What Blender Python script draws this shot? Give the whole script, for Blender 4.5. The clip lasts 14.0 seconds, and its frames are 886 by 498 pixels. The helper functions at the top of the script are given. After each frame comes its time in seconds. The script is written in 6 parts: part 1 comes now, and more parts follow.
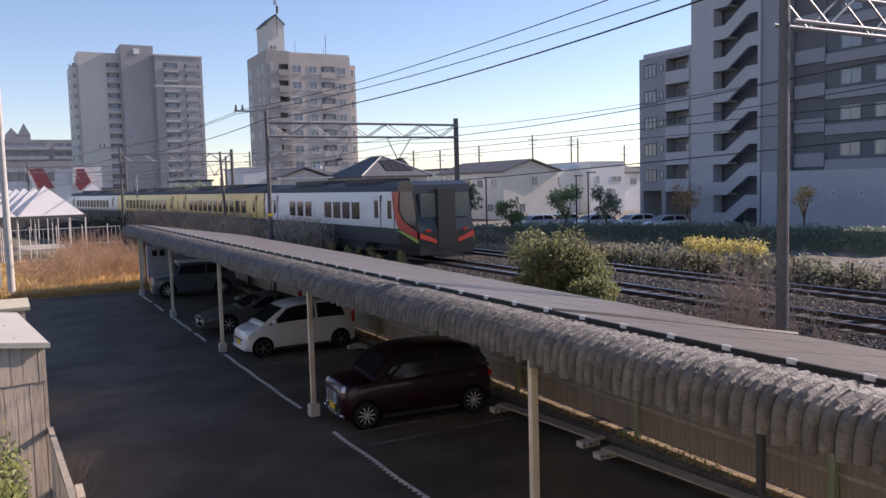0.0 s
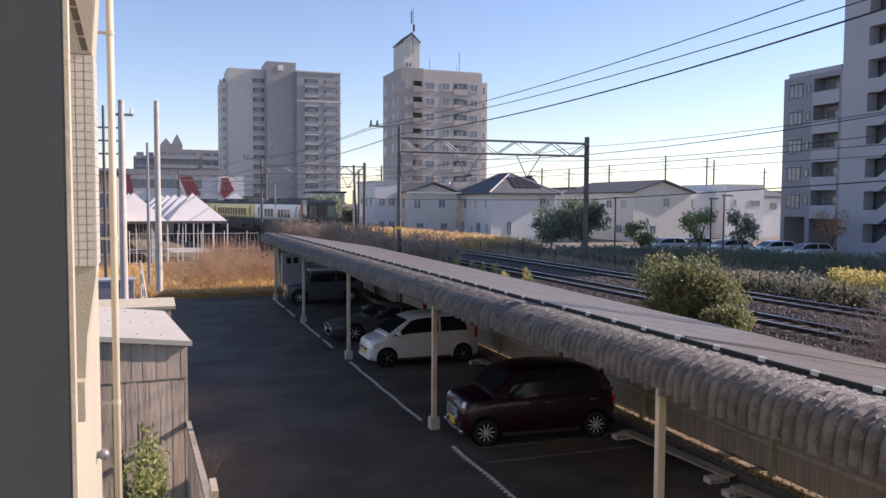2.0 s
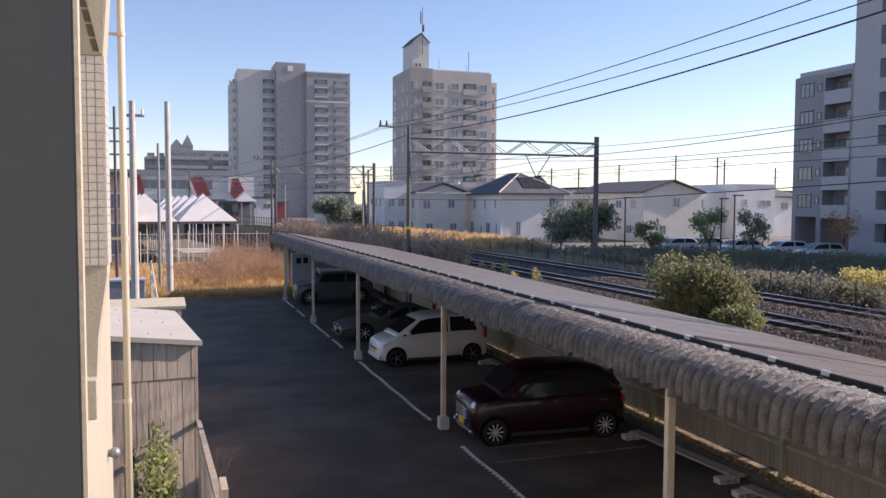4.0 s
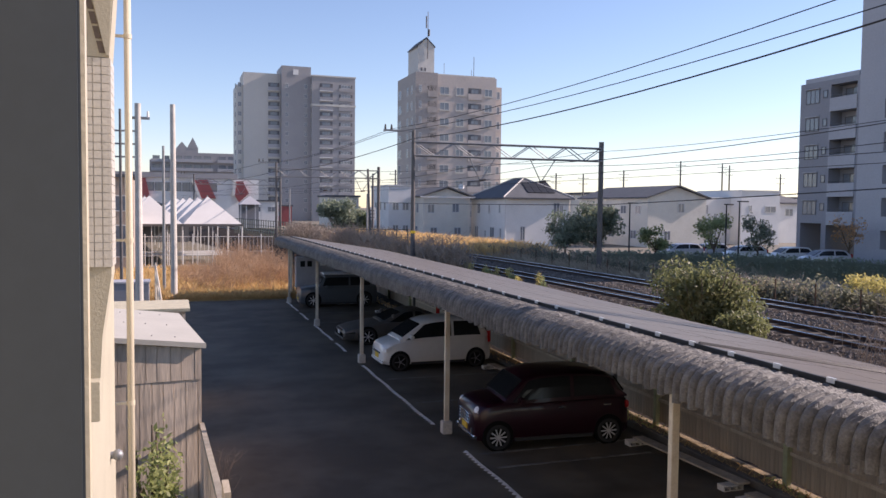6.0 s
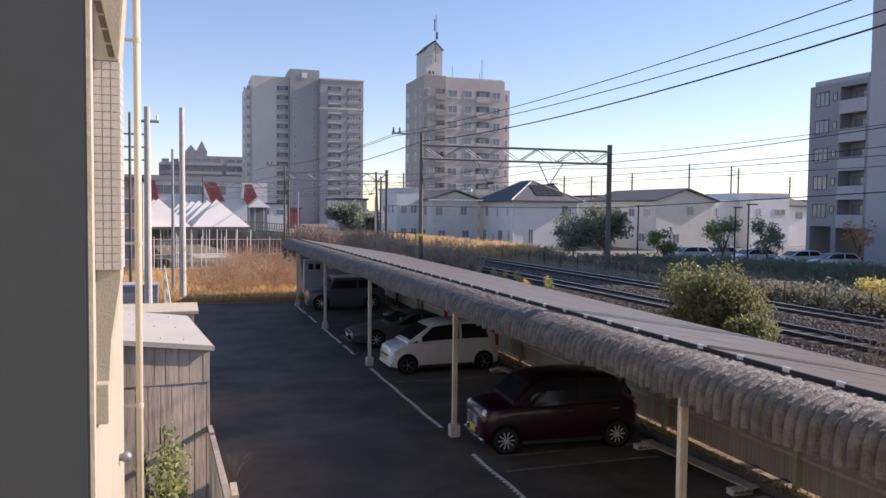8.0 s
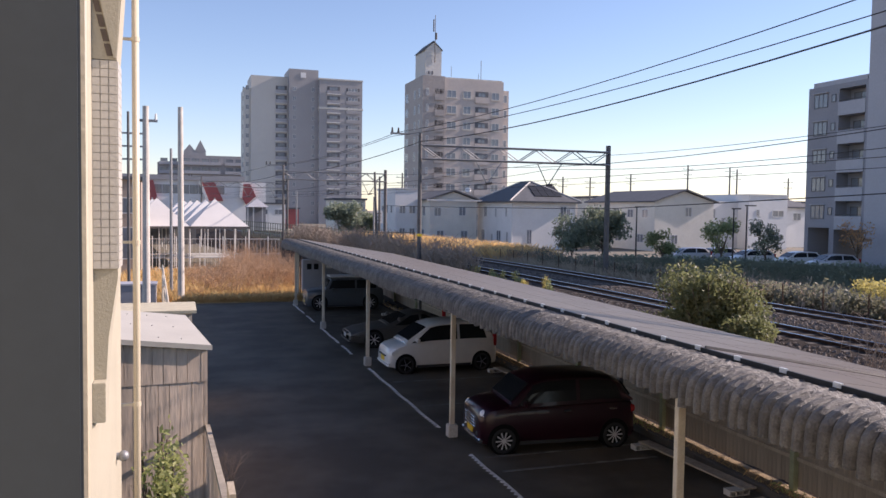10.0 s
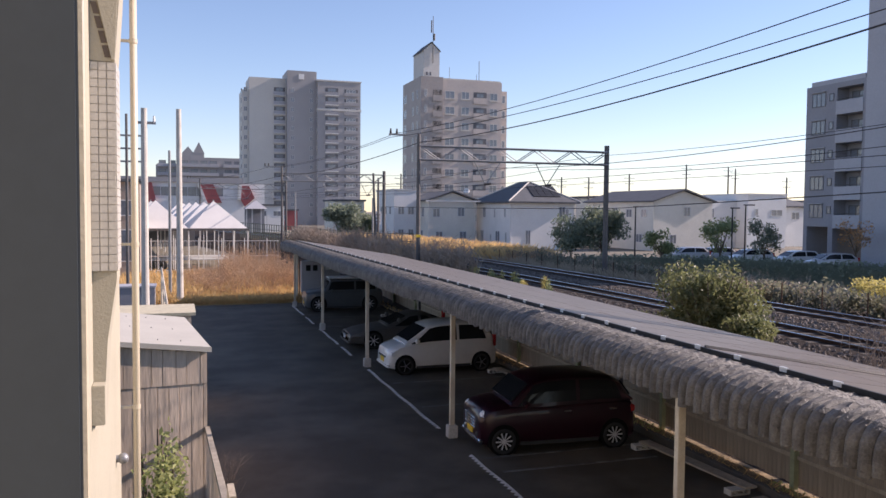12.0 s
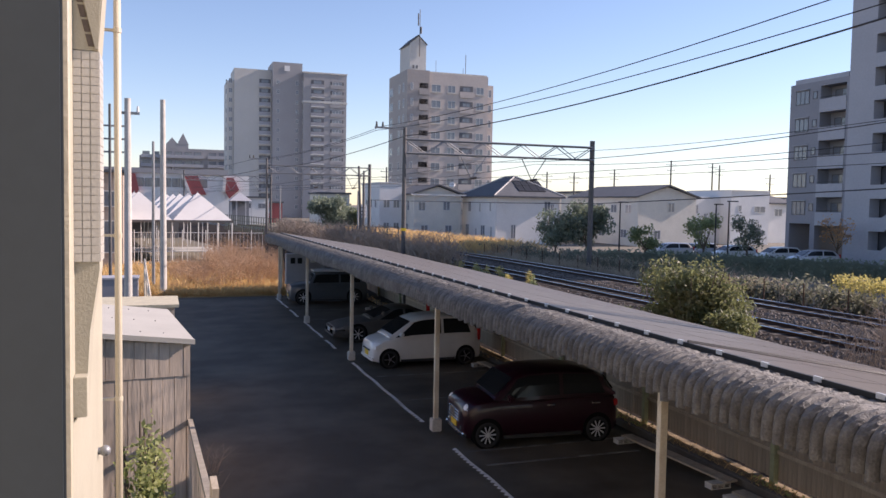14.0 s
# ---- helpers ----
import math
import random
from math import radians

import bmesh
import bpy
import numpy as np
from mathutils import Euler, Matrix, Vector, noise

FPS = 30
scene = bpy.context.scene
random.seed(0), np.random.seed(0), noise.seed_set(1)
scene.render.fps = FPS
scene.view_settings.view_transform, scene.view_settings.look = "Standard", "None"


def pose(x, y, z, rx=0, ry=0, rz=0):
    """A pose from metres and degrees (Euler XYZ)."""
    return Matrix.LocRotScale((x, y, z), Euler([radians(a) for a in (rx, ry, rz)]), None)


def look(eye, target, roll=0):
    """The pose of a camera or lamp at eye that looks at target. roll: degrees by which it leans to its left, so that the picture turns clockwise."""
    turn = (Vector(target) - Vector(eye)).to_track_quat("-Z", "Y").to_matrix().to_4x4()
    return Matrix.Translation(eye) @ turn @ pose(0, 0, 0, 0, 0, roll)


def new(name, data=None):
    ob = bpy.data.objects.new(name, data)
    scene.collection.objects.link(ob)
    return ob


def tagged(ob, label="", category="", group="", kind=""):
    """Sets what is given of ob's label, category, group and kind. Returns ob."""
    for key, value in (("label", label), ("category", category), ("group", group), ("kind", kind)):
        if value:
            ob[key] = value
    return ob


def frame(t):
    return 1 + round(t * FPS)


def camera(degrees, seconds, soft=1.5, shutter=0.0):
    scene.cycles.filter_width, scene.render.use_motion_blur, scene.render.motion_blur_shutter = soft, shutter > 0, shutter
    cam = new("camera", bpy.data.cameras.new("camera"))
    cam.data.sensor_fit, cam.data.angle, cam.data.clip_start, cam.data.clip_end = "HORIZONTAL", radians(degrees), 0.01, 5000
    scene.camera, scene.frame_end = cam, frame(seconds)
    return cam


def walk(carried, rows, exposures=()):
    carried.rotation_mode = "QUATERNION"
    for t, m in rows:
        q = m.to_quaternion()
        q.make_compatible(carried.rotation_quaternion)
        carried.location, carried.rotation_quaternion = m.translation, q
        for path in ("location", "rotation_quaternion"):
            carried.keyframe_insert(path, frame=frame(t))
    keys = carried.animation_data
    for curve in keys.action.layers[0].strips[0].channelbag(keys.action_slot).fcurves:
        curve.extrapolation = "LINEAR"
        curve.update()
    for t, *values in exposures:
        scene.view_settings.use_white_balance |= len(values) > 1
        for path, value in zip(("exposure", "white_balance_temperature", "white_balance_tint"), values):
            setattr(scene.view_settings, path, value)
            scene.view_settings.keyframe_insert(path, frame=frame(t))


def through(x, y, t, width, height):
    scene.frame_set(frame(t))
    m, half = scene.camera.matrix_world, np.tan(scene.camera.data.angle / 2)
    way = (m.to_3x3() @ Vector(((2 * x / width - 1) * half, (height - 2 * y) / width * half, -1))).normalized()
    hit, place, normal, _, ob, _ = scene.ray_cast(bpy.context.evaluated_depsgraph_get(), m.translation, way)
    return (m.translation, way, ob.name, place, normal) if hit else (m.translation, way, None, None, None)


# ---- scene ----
cam = camera(58.0, 14.0)
PATH = [
    (0, (0.024, -0.077, 4.827), (0.981, 1.671, 4.666), -1.5),
    (0.5, (0.013, -0.066, 4.834), (0.822, 1.758, 4.694), -0.4),
    (1, (0.001, -0.052, 4.836), (0.742, 1.801, 4.705), 0.1),
    (1.5, (-0.008, -0.029, 4.834), (0.689, 1.842, 4.714), 0.3),
    (2, (-0.006, -0.033, 4.834), (0.67, 1.846, 4.718), 0.3),
    (2.5, (-0.005, -0.044, 4.831), (0.659, 1.839, 4.715), 0.3),
    (3, (-0.004, -0.044, 4.831), (0.651, 1.842, 4.713), 0.2),
    (5.5, (-0.004, -0.049, 4.827), (0.644, 1.84, 4.719), 0.4),
    (6, (-0.005, -0.034, 4.827), (0.639, 1.856, 4.722), 0.6),
    (6.5, (0.0, -0.037, 4.826), (0.639, 1.855, 4.723), 0.7),
    (7, (-0.001, -0.052, 4.829), (0.631, 1.842, 4.728), 0.8),
    (7.5, (-0.001, -0.034, 4.826), (0.627, 1.862, 4.727), 0.7),
    (8, (-0.002, -0.035, 4.828), (0.623, 1.862, 4.73), 0.6),
    (10.5, (0.003, -0.048, 4.825), (0.632, 1.848, 4.728), 0.8),
    (11, (0.004, -0.051, 4.825), (0.633, 1.845, 4.728), 0.7),
    (11.5, (0.005, -0.045, 4.824), (0.635, 1.85, 4.727), 0.6),
    (12, (0.001, -0.035, 4.822), (0.632, 1.86, 4.727), 0.5),
    (12.5, (0.005, -0.038, 4.824), (0.638, 1.856, 4.729), 0.5),
    (13, (0.004, -0.034, 4.825), (0.641, 1.86, 4.73), 0.5),
    (13.5, (0.003, -0.044, 4.822), (0.646, 1.847, 4.724), 0.4),
    (14, (0.0, -0.038, 4.821), (0.666, 1.844, 4.711), 1.0),
]
walk(cam, [(t, look(*p)) for t, *p in PATH], [(0.0, 0.52, 6500, 26), (2.0, 0.60, 6500, 26), (14.0, 0.60, 6500, 26)])

# ---- light ----
SUN_AZ, SUN_EL = radians(94.5), radians(29)  # azimuth from +y towards +x
world = bpy.data.worlds.new("world")
scene.world = world
world.use_nodes = True
wn = world.node_tree.nodes
sky = wn.new("ShaderNodeTexSky")
sky.sky_type = "NISHITA"
sky.sun_disc = False
sky.sun_elevation, sky.sun_rotation = SUN_EL, SUN_AZ
sky.air_density, sky.dust_density, sky.ozone_density = 1.0, 0.08, 2.4
wn["Background"].inputs["Strength"].default_value = 0.113
world.node_tree.links.new(sky.outputs["Color"], wn["Background"].inputs["Color"])
sun_data = bpy.data.lights.new("sun", "SUN")
sun_data.energy, sun_data.angle, sun_data.color = 5.0, radians(0.5), (1.0, 0.89, 0.75)
sun = new("sun", sun_data)
SUN_DIR = Vector((math.sin(SUN_AZ) * math.cos(SUN_EL), math.cos(SUN_AZ) * math.cos(SUN_EL), math.sin(SUN_EL)))
sun.matrix_world = look(SUN_DIR * 200, (0, 0, 0))


# ---- materials ----
def mat(name, color, rough=0.7, metal=0.0, var=0.25, scale=6.0, fine=60.0, bump=0.15, tint=None, spec=0.5, rand=0.0, streak=False, coat=0.0):
    """A surface with a coarse stain noise, a fine grain noise and relief; tint is the stain colour."""
    m = bpy.data.materials.new(name)
    m.use_nodes = True
    n, l = m.node_tree.nodes, m.node_tree.links
    b = n["Principled BSDF"]
    b.inputs["Roughness"].default_value, b.inputs["Metallic"].default_value = rough, metal
    b.inputs["Specular IOR Level"].default_value = spec
    b.inputs["Coat Weight"].default_value = coat
    co = n.new("ShaderNodeTexCoord")
    src = co.outputs["Object"]
    if streak:
        mp = n.new("ShaderNodeMapping")
        mp.inputs["Scale"].default_value = (1, 1, 0.12)
        l.new(src, mp.inputs["Vector"])
        src = mp.outputs["Vector"]
    a, c = n.new("ShaderNodeTexNoise"), n.new("ShaderNodeTexNoise")
    for t, s in ((a, scale), (c, fine)):
        t.inputs["Scale"].default_value, t.inputs["Detail"].default_value, t.inputs["Roughness"].default_value = s, 5, 0.6
        l.new(src, t.inputs["Vector"])
    dark = tint or tuple(x * 0.55 for x in color)
    mix = n.new("ShaderNodeMix")
    mix.data_type = "RGBA"
    mix.inputs["A"].default_value, mix.inputs["B"].default_value = (*color, 1), (*dark, 1)
    ramp = n.new("ShaderNodeMapRange")
    ramp.inputs["From Min"].default_value, ramp.inputs["From Max"].default_value = 0.4, 0.72
    ramp.inputs["To Max"].default_value = min(1, var * 2)
    l.new(a.outputs["Fac"], ramp.inputs["Value"])
    l.new(ramp.outputs["Result"], mix.inputs["Factor"])
    hsv = n.new("ShaderNodeHueSaturation")
    val = n.new("ShaderNodeMapRange")
    val.inputs["From Min"].default_value, val.inputs["From Max"].default_value = 0.25, 0.75
    val.inputs["To Min"].default_value, val.inputs["To Max"].default_value = 1 - var * 0.6, 1 + var * 0.6
    l.new(c.outputs["Fac"], val.inputs["Value"])
    out = val.outputs["Result"]
    if rand:
        oi = n.new("ShaderNodeObjectInfo")
        gi = n.new("ShaderNodeNewGeometry")
        add = n.new("ShaderNodeMath")
        add.operation = "ADD"
        l.new(oi.outputs["Random"], add.inputs[0])
        l.new(gi.outputs["Random Per Island"], add.inputs[1])
        rr = n.new("ShaderNodeMapRange")
        rr.inputs["From Max"].default_value = 2.0
        rr.inputs["To Min"].default_value, rr.inputs["To Max"].default_value = 1 - rand, 1 + rand
        l.new(add.outputs[0], rr.inputs["Value"])
        mul = n.new("ShaderNodeMath")
        mul.operation = "MULTIPLY"
        l.new(out, mul.inputs[0])
        l.new(rr.outputs["Result"], mul.inputs[1])
        out = mul.outputs[0]
    l.new(out, hsv.inputs["Value"])
    l.new(mix.outputs["Result"], hsv.inputs["Color"])
    l.new(hsv.outputs["Color"], b.inputs["Base Color"])
    if bump:
        bp = n.new("ShaderNodeBump")
        bp.inputs["Strength"].default_value, bp.inputs["Distance"].default_value = bump, 0.02
        l.new(c.outputs["Fac"], bp.inputs["Height"])
        l.new(bp.outputs["Normal"], b.inputs["Normal"])
    return m


def leafy(name, color, tint, rough=0.6, through=0.42):
    m = mat(name, color, rough, var=0.4, scale=1.2, fine=20, bump=0, tint=tint, rand=0.45)
    b = m.node_tree.nodes["Principled BSDF"]
    b.inputs["Subsurface Weight"].default_value = 0.0
    b.inputs["Transmission Weight"].default_value = 0.0
    n, l = m.node_tree.nodes, m.node_tree.links
    tr = n.new("ShaderNodeBsdfTranslucent")
    tr.inputs["Color"].default_value = (*[min(1, c * 1.5) for c in color], 1)
    ms = n.new("ShaderNodeMixShader")
    ms.inputs["Fac"].default_value = through
    l.new(b.outputs["BSDF"], ms.inputs[1])
    l.new(tr.outputs["BSDF"], ms.inputs[2])
    l.new(ms.outputs["Shader"], n["Material Output"].inputs["Surface"])
    return m


def glassy(name, color, rough=0.05):
    """Window glass over a dim interior."""
    m = mat(name, color, rough, var=0.3, scale=0.7, fine=3, bump=0, spec=0.8)
    return m


ASPHALT = mat("asphalt", (0.080, 0.067, 0.052), 0.68, var=0.5, scale=0.5, fine=90, bump=0.5, tint=(0.155, 0.13, 0.10), spec=0.13)
# pale colour for the painted sunlight sliver on the asphalt
SUNSLIVER = mat("sun_sliver", (0.78, 0.74, 0.68), 0.7, var=0.3, scale=5, fine=40, tint=(0.2, 0.2, 0.2))
DARKKERB = mat("dark_kerb", (0.14, 0.125, 0.11), 0.9, var=0.4, scale=2)
LEAFGARDEN = leafy("garden_leaf", (0.30, 0.33, 0.12), (0.42, 0.40, 0.17), 0.6)
WORNLINE = mat("faded_line", (0.20, 0.19, 0.175), 0.9, var=0.8, scale=3, fine=30, tint=(0.07, 0.062, 0.055), spec=0.15)
EARTH = mat("dry_ground", (0.52, 0.36, 0.17), 0.95, var=0.4, scale=0.25, fine=9, bump=0.6, tint=(0.16, 0.12, 0.06))
SOIL = mat("town_ground", (0.16, 0.15, 0.13), 0.95, var=0.4, scale=0.1, fine=3, bump=0.3, tint=(0.22, 0.18, 0.11))
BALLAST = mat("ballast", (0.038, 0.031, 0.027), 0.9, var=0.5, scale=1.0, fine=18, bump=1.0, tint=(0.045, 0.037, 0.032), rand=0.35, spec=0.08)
STONE = mat("ballast_stone", (0.16, 0.138, 0.12), 0.9, var=0.3, scale=2, rand=0.5, spec=0.2)
RAIL = mat("rail_side", (0.11, 0.06, 0.04), 0.6, 0.6, var=0.3)
RAILTOP = mat("rail_top", (0.62, 0.62, 0.63), 0.22, 1.0, var=0.1)
SLEEPER = mat("sleeper", (0.065, 0.055, 0.047), 0.9, var=0.4, rand=0.3)
CREAM = mat("cream_render", (0.43, 0.395, 0.305), 0.75, var=0.12, scale=1.5, fine=50, bump=0.25)
TILE = mat("wall_tile", (0.55, 0.52, 0.46), 0.35, var=0.12, scale=3, fine=30, rand=0.08)
GROUT = mat("grout", (0.44, 0.41, 0.36), 0.9)
BROWN = mat("brown_trim", (0.12, 0.09, 0.07), 0.5)
PLASTIC = mat("cream_pipe", (0.58, 0.51, 0.38), 0.4, var=0.1, scale=1.0)
FRAMEGREY = mat("sash_grey", (0.045, 0.057, 0.066), 0.42, bump=0, var=0.1, scale=2)
CONCRETE = mat("concrete", (0.56, 0.53, 0.48), 0.85, var=0.3, scale=1.5, fine=25)
STEEL = mat("galvanised", (0.30, 0.305, 0.31), 0.5, 0.5, var=0.2)
DARKSTEEL = mat("weathered_steel", (0.13, 0.125, 0.125), 0.6, 0.4, var=0.3)
POSTPAINT = mat("post_paint", (0.66, 0.60, 0.48), 0.55, var=0.25, scale=2.0, tint=(0.35, 0.22, 0.12))
SLATE = mat("corrugated_slate", (0.08, 0.076, 0.071), 0.55, var=0.7, scale=5.0, fine=45, bump=1.0, tint=(0.18, 0.172, 0.159), spec=0.5)
PANEL = mat("solar_glass", (0.15, 0.132, 0.112), 0.5, var=0.25, scale=0.5, fine=5, bump=0.02, tint=(0.14, 0.115, 0.10), spec=0.35, rand=0.08)
PANELFRAME = mat("panel_frame", (0.035, 0.034, 0.034), 0.5, 0.3, var=0.2)
CLIP = mat("clip_metal", (0.75, 0.75, 0.74), 0.4, 0.4, var=0.1)
WOOD = mat("grey_boards", (0.60, 0.49, 0.38), 0.8, var=0.4, scale=2.2, fine=18, bump=0.4, tint=(0.36, 0.29, 0.225), rand=0.25, streak=True)
FENCEWOOD = mat("fence_boards", (0.25, 0.213, 0.165), 0.85, var=0.5, scale=1.2, fine=14, bump=0.4, tint=(0.13, 0.10, 0.075), rand=0.22, streak=True)
GREENPOST = mat("pale_green_post", (0.30, 0.33, 0.20), 0.6, var=0.25)
PLANK = mat("sunbleached_plank", (0.40, 0.34, 0.26), 0.85, var=0.35, streak=True)
SHEDROOF = mat("shed_roof_sheet", (0.52, 0.49, 0.42), 0.6, 0.0, var=0.12, scale=1.2)
WHITE = mat("white_wall", (0.72, 0.72, 0.71), 0.75, var=0.1, scale=0.5, fine=6)
WHITE2 = mat("ivory_wall", (0.70, 0.67, 0.60), 0.75, var=0.12, scale=0.5, fine=6)
TENT = mat("tent_fabric", (0.60, 0.59, 0.57), 0.6, var=0.1, scale=0.6)
TOWERTILE = mat("tower_tile_brown", (0.37, 0.335, 0.315), 0.6, var=0.16, scale=0.12, fine=3, bump=0.1)
TOWERPALE = mat("tower_tile_pale", (0.50, 0.445, 0.41), 0.6, var=0.14, scale=0.12, fine=3, bump=0.1)
TOWERGREY = mat("tower_grey", (0.33, 0.325, 0.335), 0.65, var=0.14, scale=0.1, fine=3, bump=0.1)
TOWERLIGHT = mat("tower_light", (0.55, 0.54, 0.51), 0.65, var=0.12, scale=0.1, fine=3, bump=0.1)
APTGREY = mat("apartment_grey", (0.275, 0.28, 0.305), 0.65, var=0.12, scale=0.2, fine=5)
APTPALE = mat("apartment_pale", (0.41, 0.415, 0.445), 0.65, var=0.12, scale=0.2, fine=5)
# dark grey for frames and vents, also for shade painted on set-back walls
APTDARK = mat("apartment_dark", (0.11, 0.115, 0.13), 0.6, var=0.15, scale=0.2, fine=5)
# dark colour that stands for the shade inside balconies and the tent hall
RECESS_SHADE = mat("recess_shade", (0.135, 0.138, 0.15), 0.8, var=0.2)
GLASS = glassy("window_glass", (0.21, 0.23, 0.26), 0.15)
WFRAME = mat("window_frame", (0.62, 0.62, 0.61), 0.5, var=0.1)
ROOFTILE = mat("roof_tile", (0.10, 0.108, 0.12), 0.8, var=0.25, scale=1.0, fine=12, bump=0.4)
REDPAINT = mat("red_panel", (0.26, 0.065, 0.07), 0.5, var=0.12)
BARK = mat("bark", (0.15, 0.115, 0.085), 0.9, var=0.4, fine=30, bump=0.5)
LEAFBUSH = leafy("bush_leaf", (0.165, 0.18, 0.08), (0.32, 0.25, 0.10), 0.55)
LEAFDARK = leafy("dark_leaf", (0.19, 0.225, 0.165), (0.27, 0.29, 0.20))
LEAFGREEN = leafy("green_leaf", (0.22, 0.26, 0.12), (0.33, 0.34, 0.17))
LEAFYELLOW = leafy("yellow_leaf", (0.46, 0.40, 0.14), (0.26, 0.24, 0.09))
HEDGE = leafy("hedge_leaf", (0.165, 0.17, 0.12), (0.26, 0.225, 0.16))
STRAW = leafy("straw", (0.60, 0.42, 0.19), (0.42, 0.27, 0.11))
REDTWIG = mat("red_brown_twig", (0.48, 0.32, 0.20), 0.9, var=0.3, rand=0.3)
BRUSH = leafy("brown_brush", (0.43, 0.27, 0.15), (0.28, 0.17, 0.095))
PALEGRASS = leafy("pale_dry_grass", (0.44, 0.36, 0.26), (0.30, 0.25, 0.18))
DUSTY = mat("dusty_black_paint", (0.095, 0.088, 0.08), 0.45, var=0.3, scale=2, bump=0, coat=0.2)
TWIG = mat("bare_twig", (0.46, 0.37, 0.29), 0.9, var=0.3, rand=0.3)
RUBBER = mat("tyre_rubber", (0.022, 0.022, 0.022), 0.8, var=0.2)
ALLOY = mat("wheel_alloy", (0.62, 0.62, 0.63), 0.35, 0.25, var=0.1)
STEELWHEEL = mat("steel_wheel", (0.20, 0.20, 0.21), 0.45, 0.4, var=0.2)
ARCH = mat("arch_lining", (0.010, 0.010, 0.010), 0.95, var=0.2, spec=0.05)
LITTER = mat("leaf_litter", (0.30, 0.215, 0.12), 0.95, var=0.6, scale=4, fine=45, bump=0.8, tint=(0.10, 0.08, 0.05))
CARGLASS = mat("car_glass", (0.018, 0.02, 0.022), 0.12, var=0.3, scale=0.7, fine=3, bump=0, spec=0.3)
TEALGLASS = mat("teal_glass", (0.05, 0.085, 0.095), 0.15, var=0.2, scale=1, fine=4, bump=0, spec=0.6)
MAROON = mat("maroon_paint", (0.022, 0.002, 0.008), 0.3, var=0.1, bump=0, coat=0.35, spec=0.35)
CARWHITE = mat("white_paint", (0.74, 0.74, 0.72), 0.3, var=0.06, bump=0, coat=0.8)
CARDARK = mat("black_paint", (0.03, 0.03, 0.035), 0.25, var=0.1, bump=0, coat=1.0)
CARGREY = mat("grey_blue_paint", (0.075, 0.088, 0.10), 0.35, var=0.1, bump=0, coat=0.6)
CARSILVER = mat("silver_paint", (0.5, 0.51, 0.53), 0.3, 0.5, var=0.06, bump=0, coat=0.6)
CHROME = mat("chrome", (0.75, 0.75, 0.76), 0.12, 1.0, var=0.05, bump=0)
LAMP = mat("headlamp", (0.85, 0.87, 0.88), 0.22, 0.0, var=0.1, bump=0)
REDLAMP = mat("tail_lamp", (0.45, 0.02, 0.02), 0.2, var=0.1, bump=0)
PLATE = mat("yellow_plate", (0.75, 0.50, 0.03), 0.5, var=0.05, bump=0)
TRIM = mat("black_trim", (0.03, 0.03, 0.03), 0.6, var=0.1, bump=0)
TRAINWHITE = mat("train_white", (0.70, 0.70, 0.69), 0.35, var=0.08, scale=1.0, bump=0)
TRAINYELLOW = mat("train_yellow", (0.72, 0.50, 0.14), 0.35, var=0.1, scale=0.8, bump=0, tint=(0.72, 0.66, 0.42))
CABBLACK = mat("cab_black", (0.018, 0.02, 0.023), 0.3, var=0.1, bump=0)
TRAINROOF = mat("train_roof", (0.06, 0.06, 0.062), 0.7, var=0.3)
TRAINDARK = mat("train_skirt", (0.065, 0.068, 0.07), 0.6, var=0.3)
TRAINRED = mat("train_red", (0.50, 0.05, 0.03), 0.35, var=0.08, bump=0)
TRAINGREEN = mat("train_green", (0.30, 0.50, 0.08), 0.4, var=0.08, bump=0)
FENCEGREEN = mat("green_fence_paint", (0.10, 0.13, 0.10), 0.6, var=0.2)
WIRE = mat("cable", (0.03, 0.03, 0.03), 0.6, var=0.1, bump=0)
BEIGE = mat("beige_wall", (0.38, 0.31, 0.26), 0.8, var=0.2)


# ---- mesh helpers ----
def box(bm, x0, x1, y0, y1, z0, z1, bevel=0.0):
    g = bmesh.ops.create_cube(bm, size=1.0, matrix=Matrix.Translation(((x0 + x1) / 2, (y0 + y1) / 2, (z0 + z1) / 2)) @ Matrix.Diagonal((x1 - x0, y1 - y0, z1 - z0, 1)))
    if bevel:
        es = list({e for v in g["verts"] for e in v.link_edges})
        bmesh.ops.bevel(bm, geom=es, offset=bevel, segments=2, affect="EDGES", clamp_overlap=True)
    return g


def rod(bm, p, q, r0, r1=None, seg=8, caps=True):
    """A tapered round bar from p to q."""
    p, q = Vector(p), Vector(q)
    r1 = r0 if r1 is None else r1
    d = (q - p).normalized()
    u = d.orthogonal().normalized()
    v = d.cross(u)
    ring = [(math.cos(2 * math.pi * i / seg), math.sin(2 * math.pi * i / seg)) for i in range(seg)]
    lo = [bm.verts.new(p + (u * c + v * s) * r0) for c, s in ring]
    hi = [bm.verts.new(q + (u * c + v * s) * r1) for c, s in ring]
    for i in range(seg):
        bm.faces.new((lo[i], lo[(i + 1) % seg], hi[(i + 1) % seg], hi[i]))
    if caps:
        bm.faces.new(lo[::-1])
        bm.faces.new(hi)


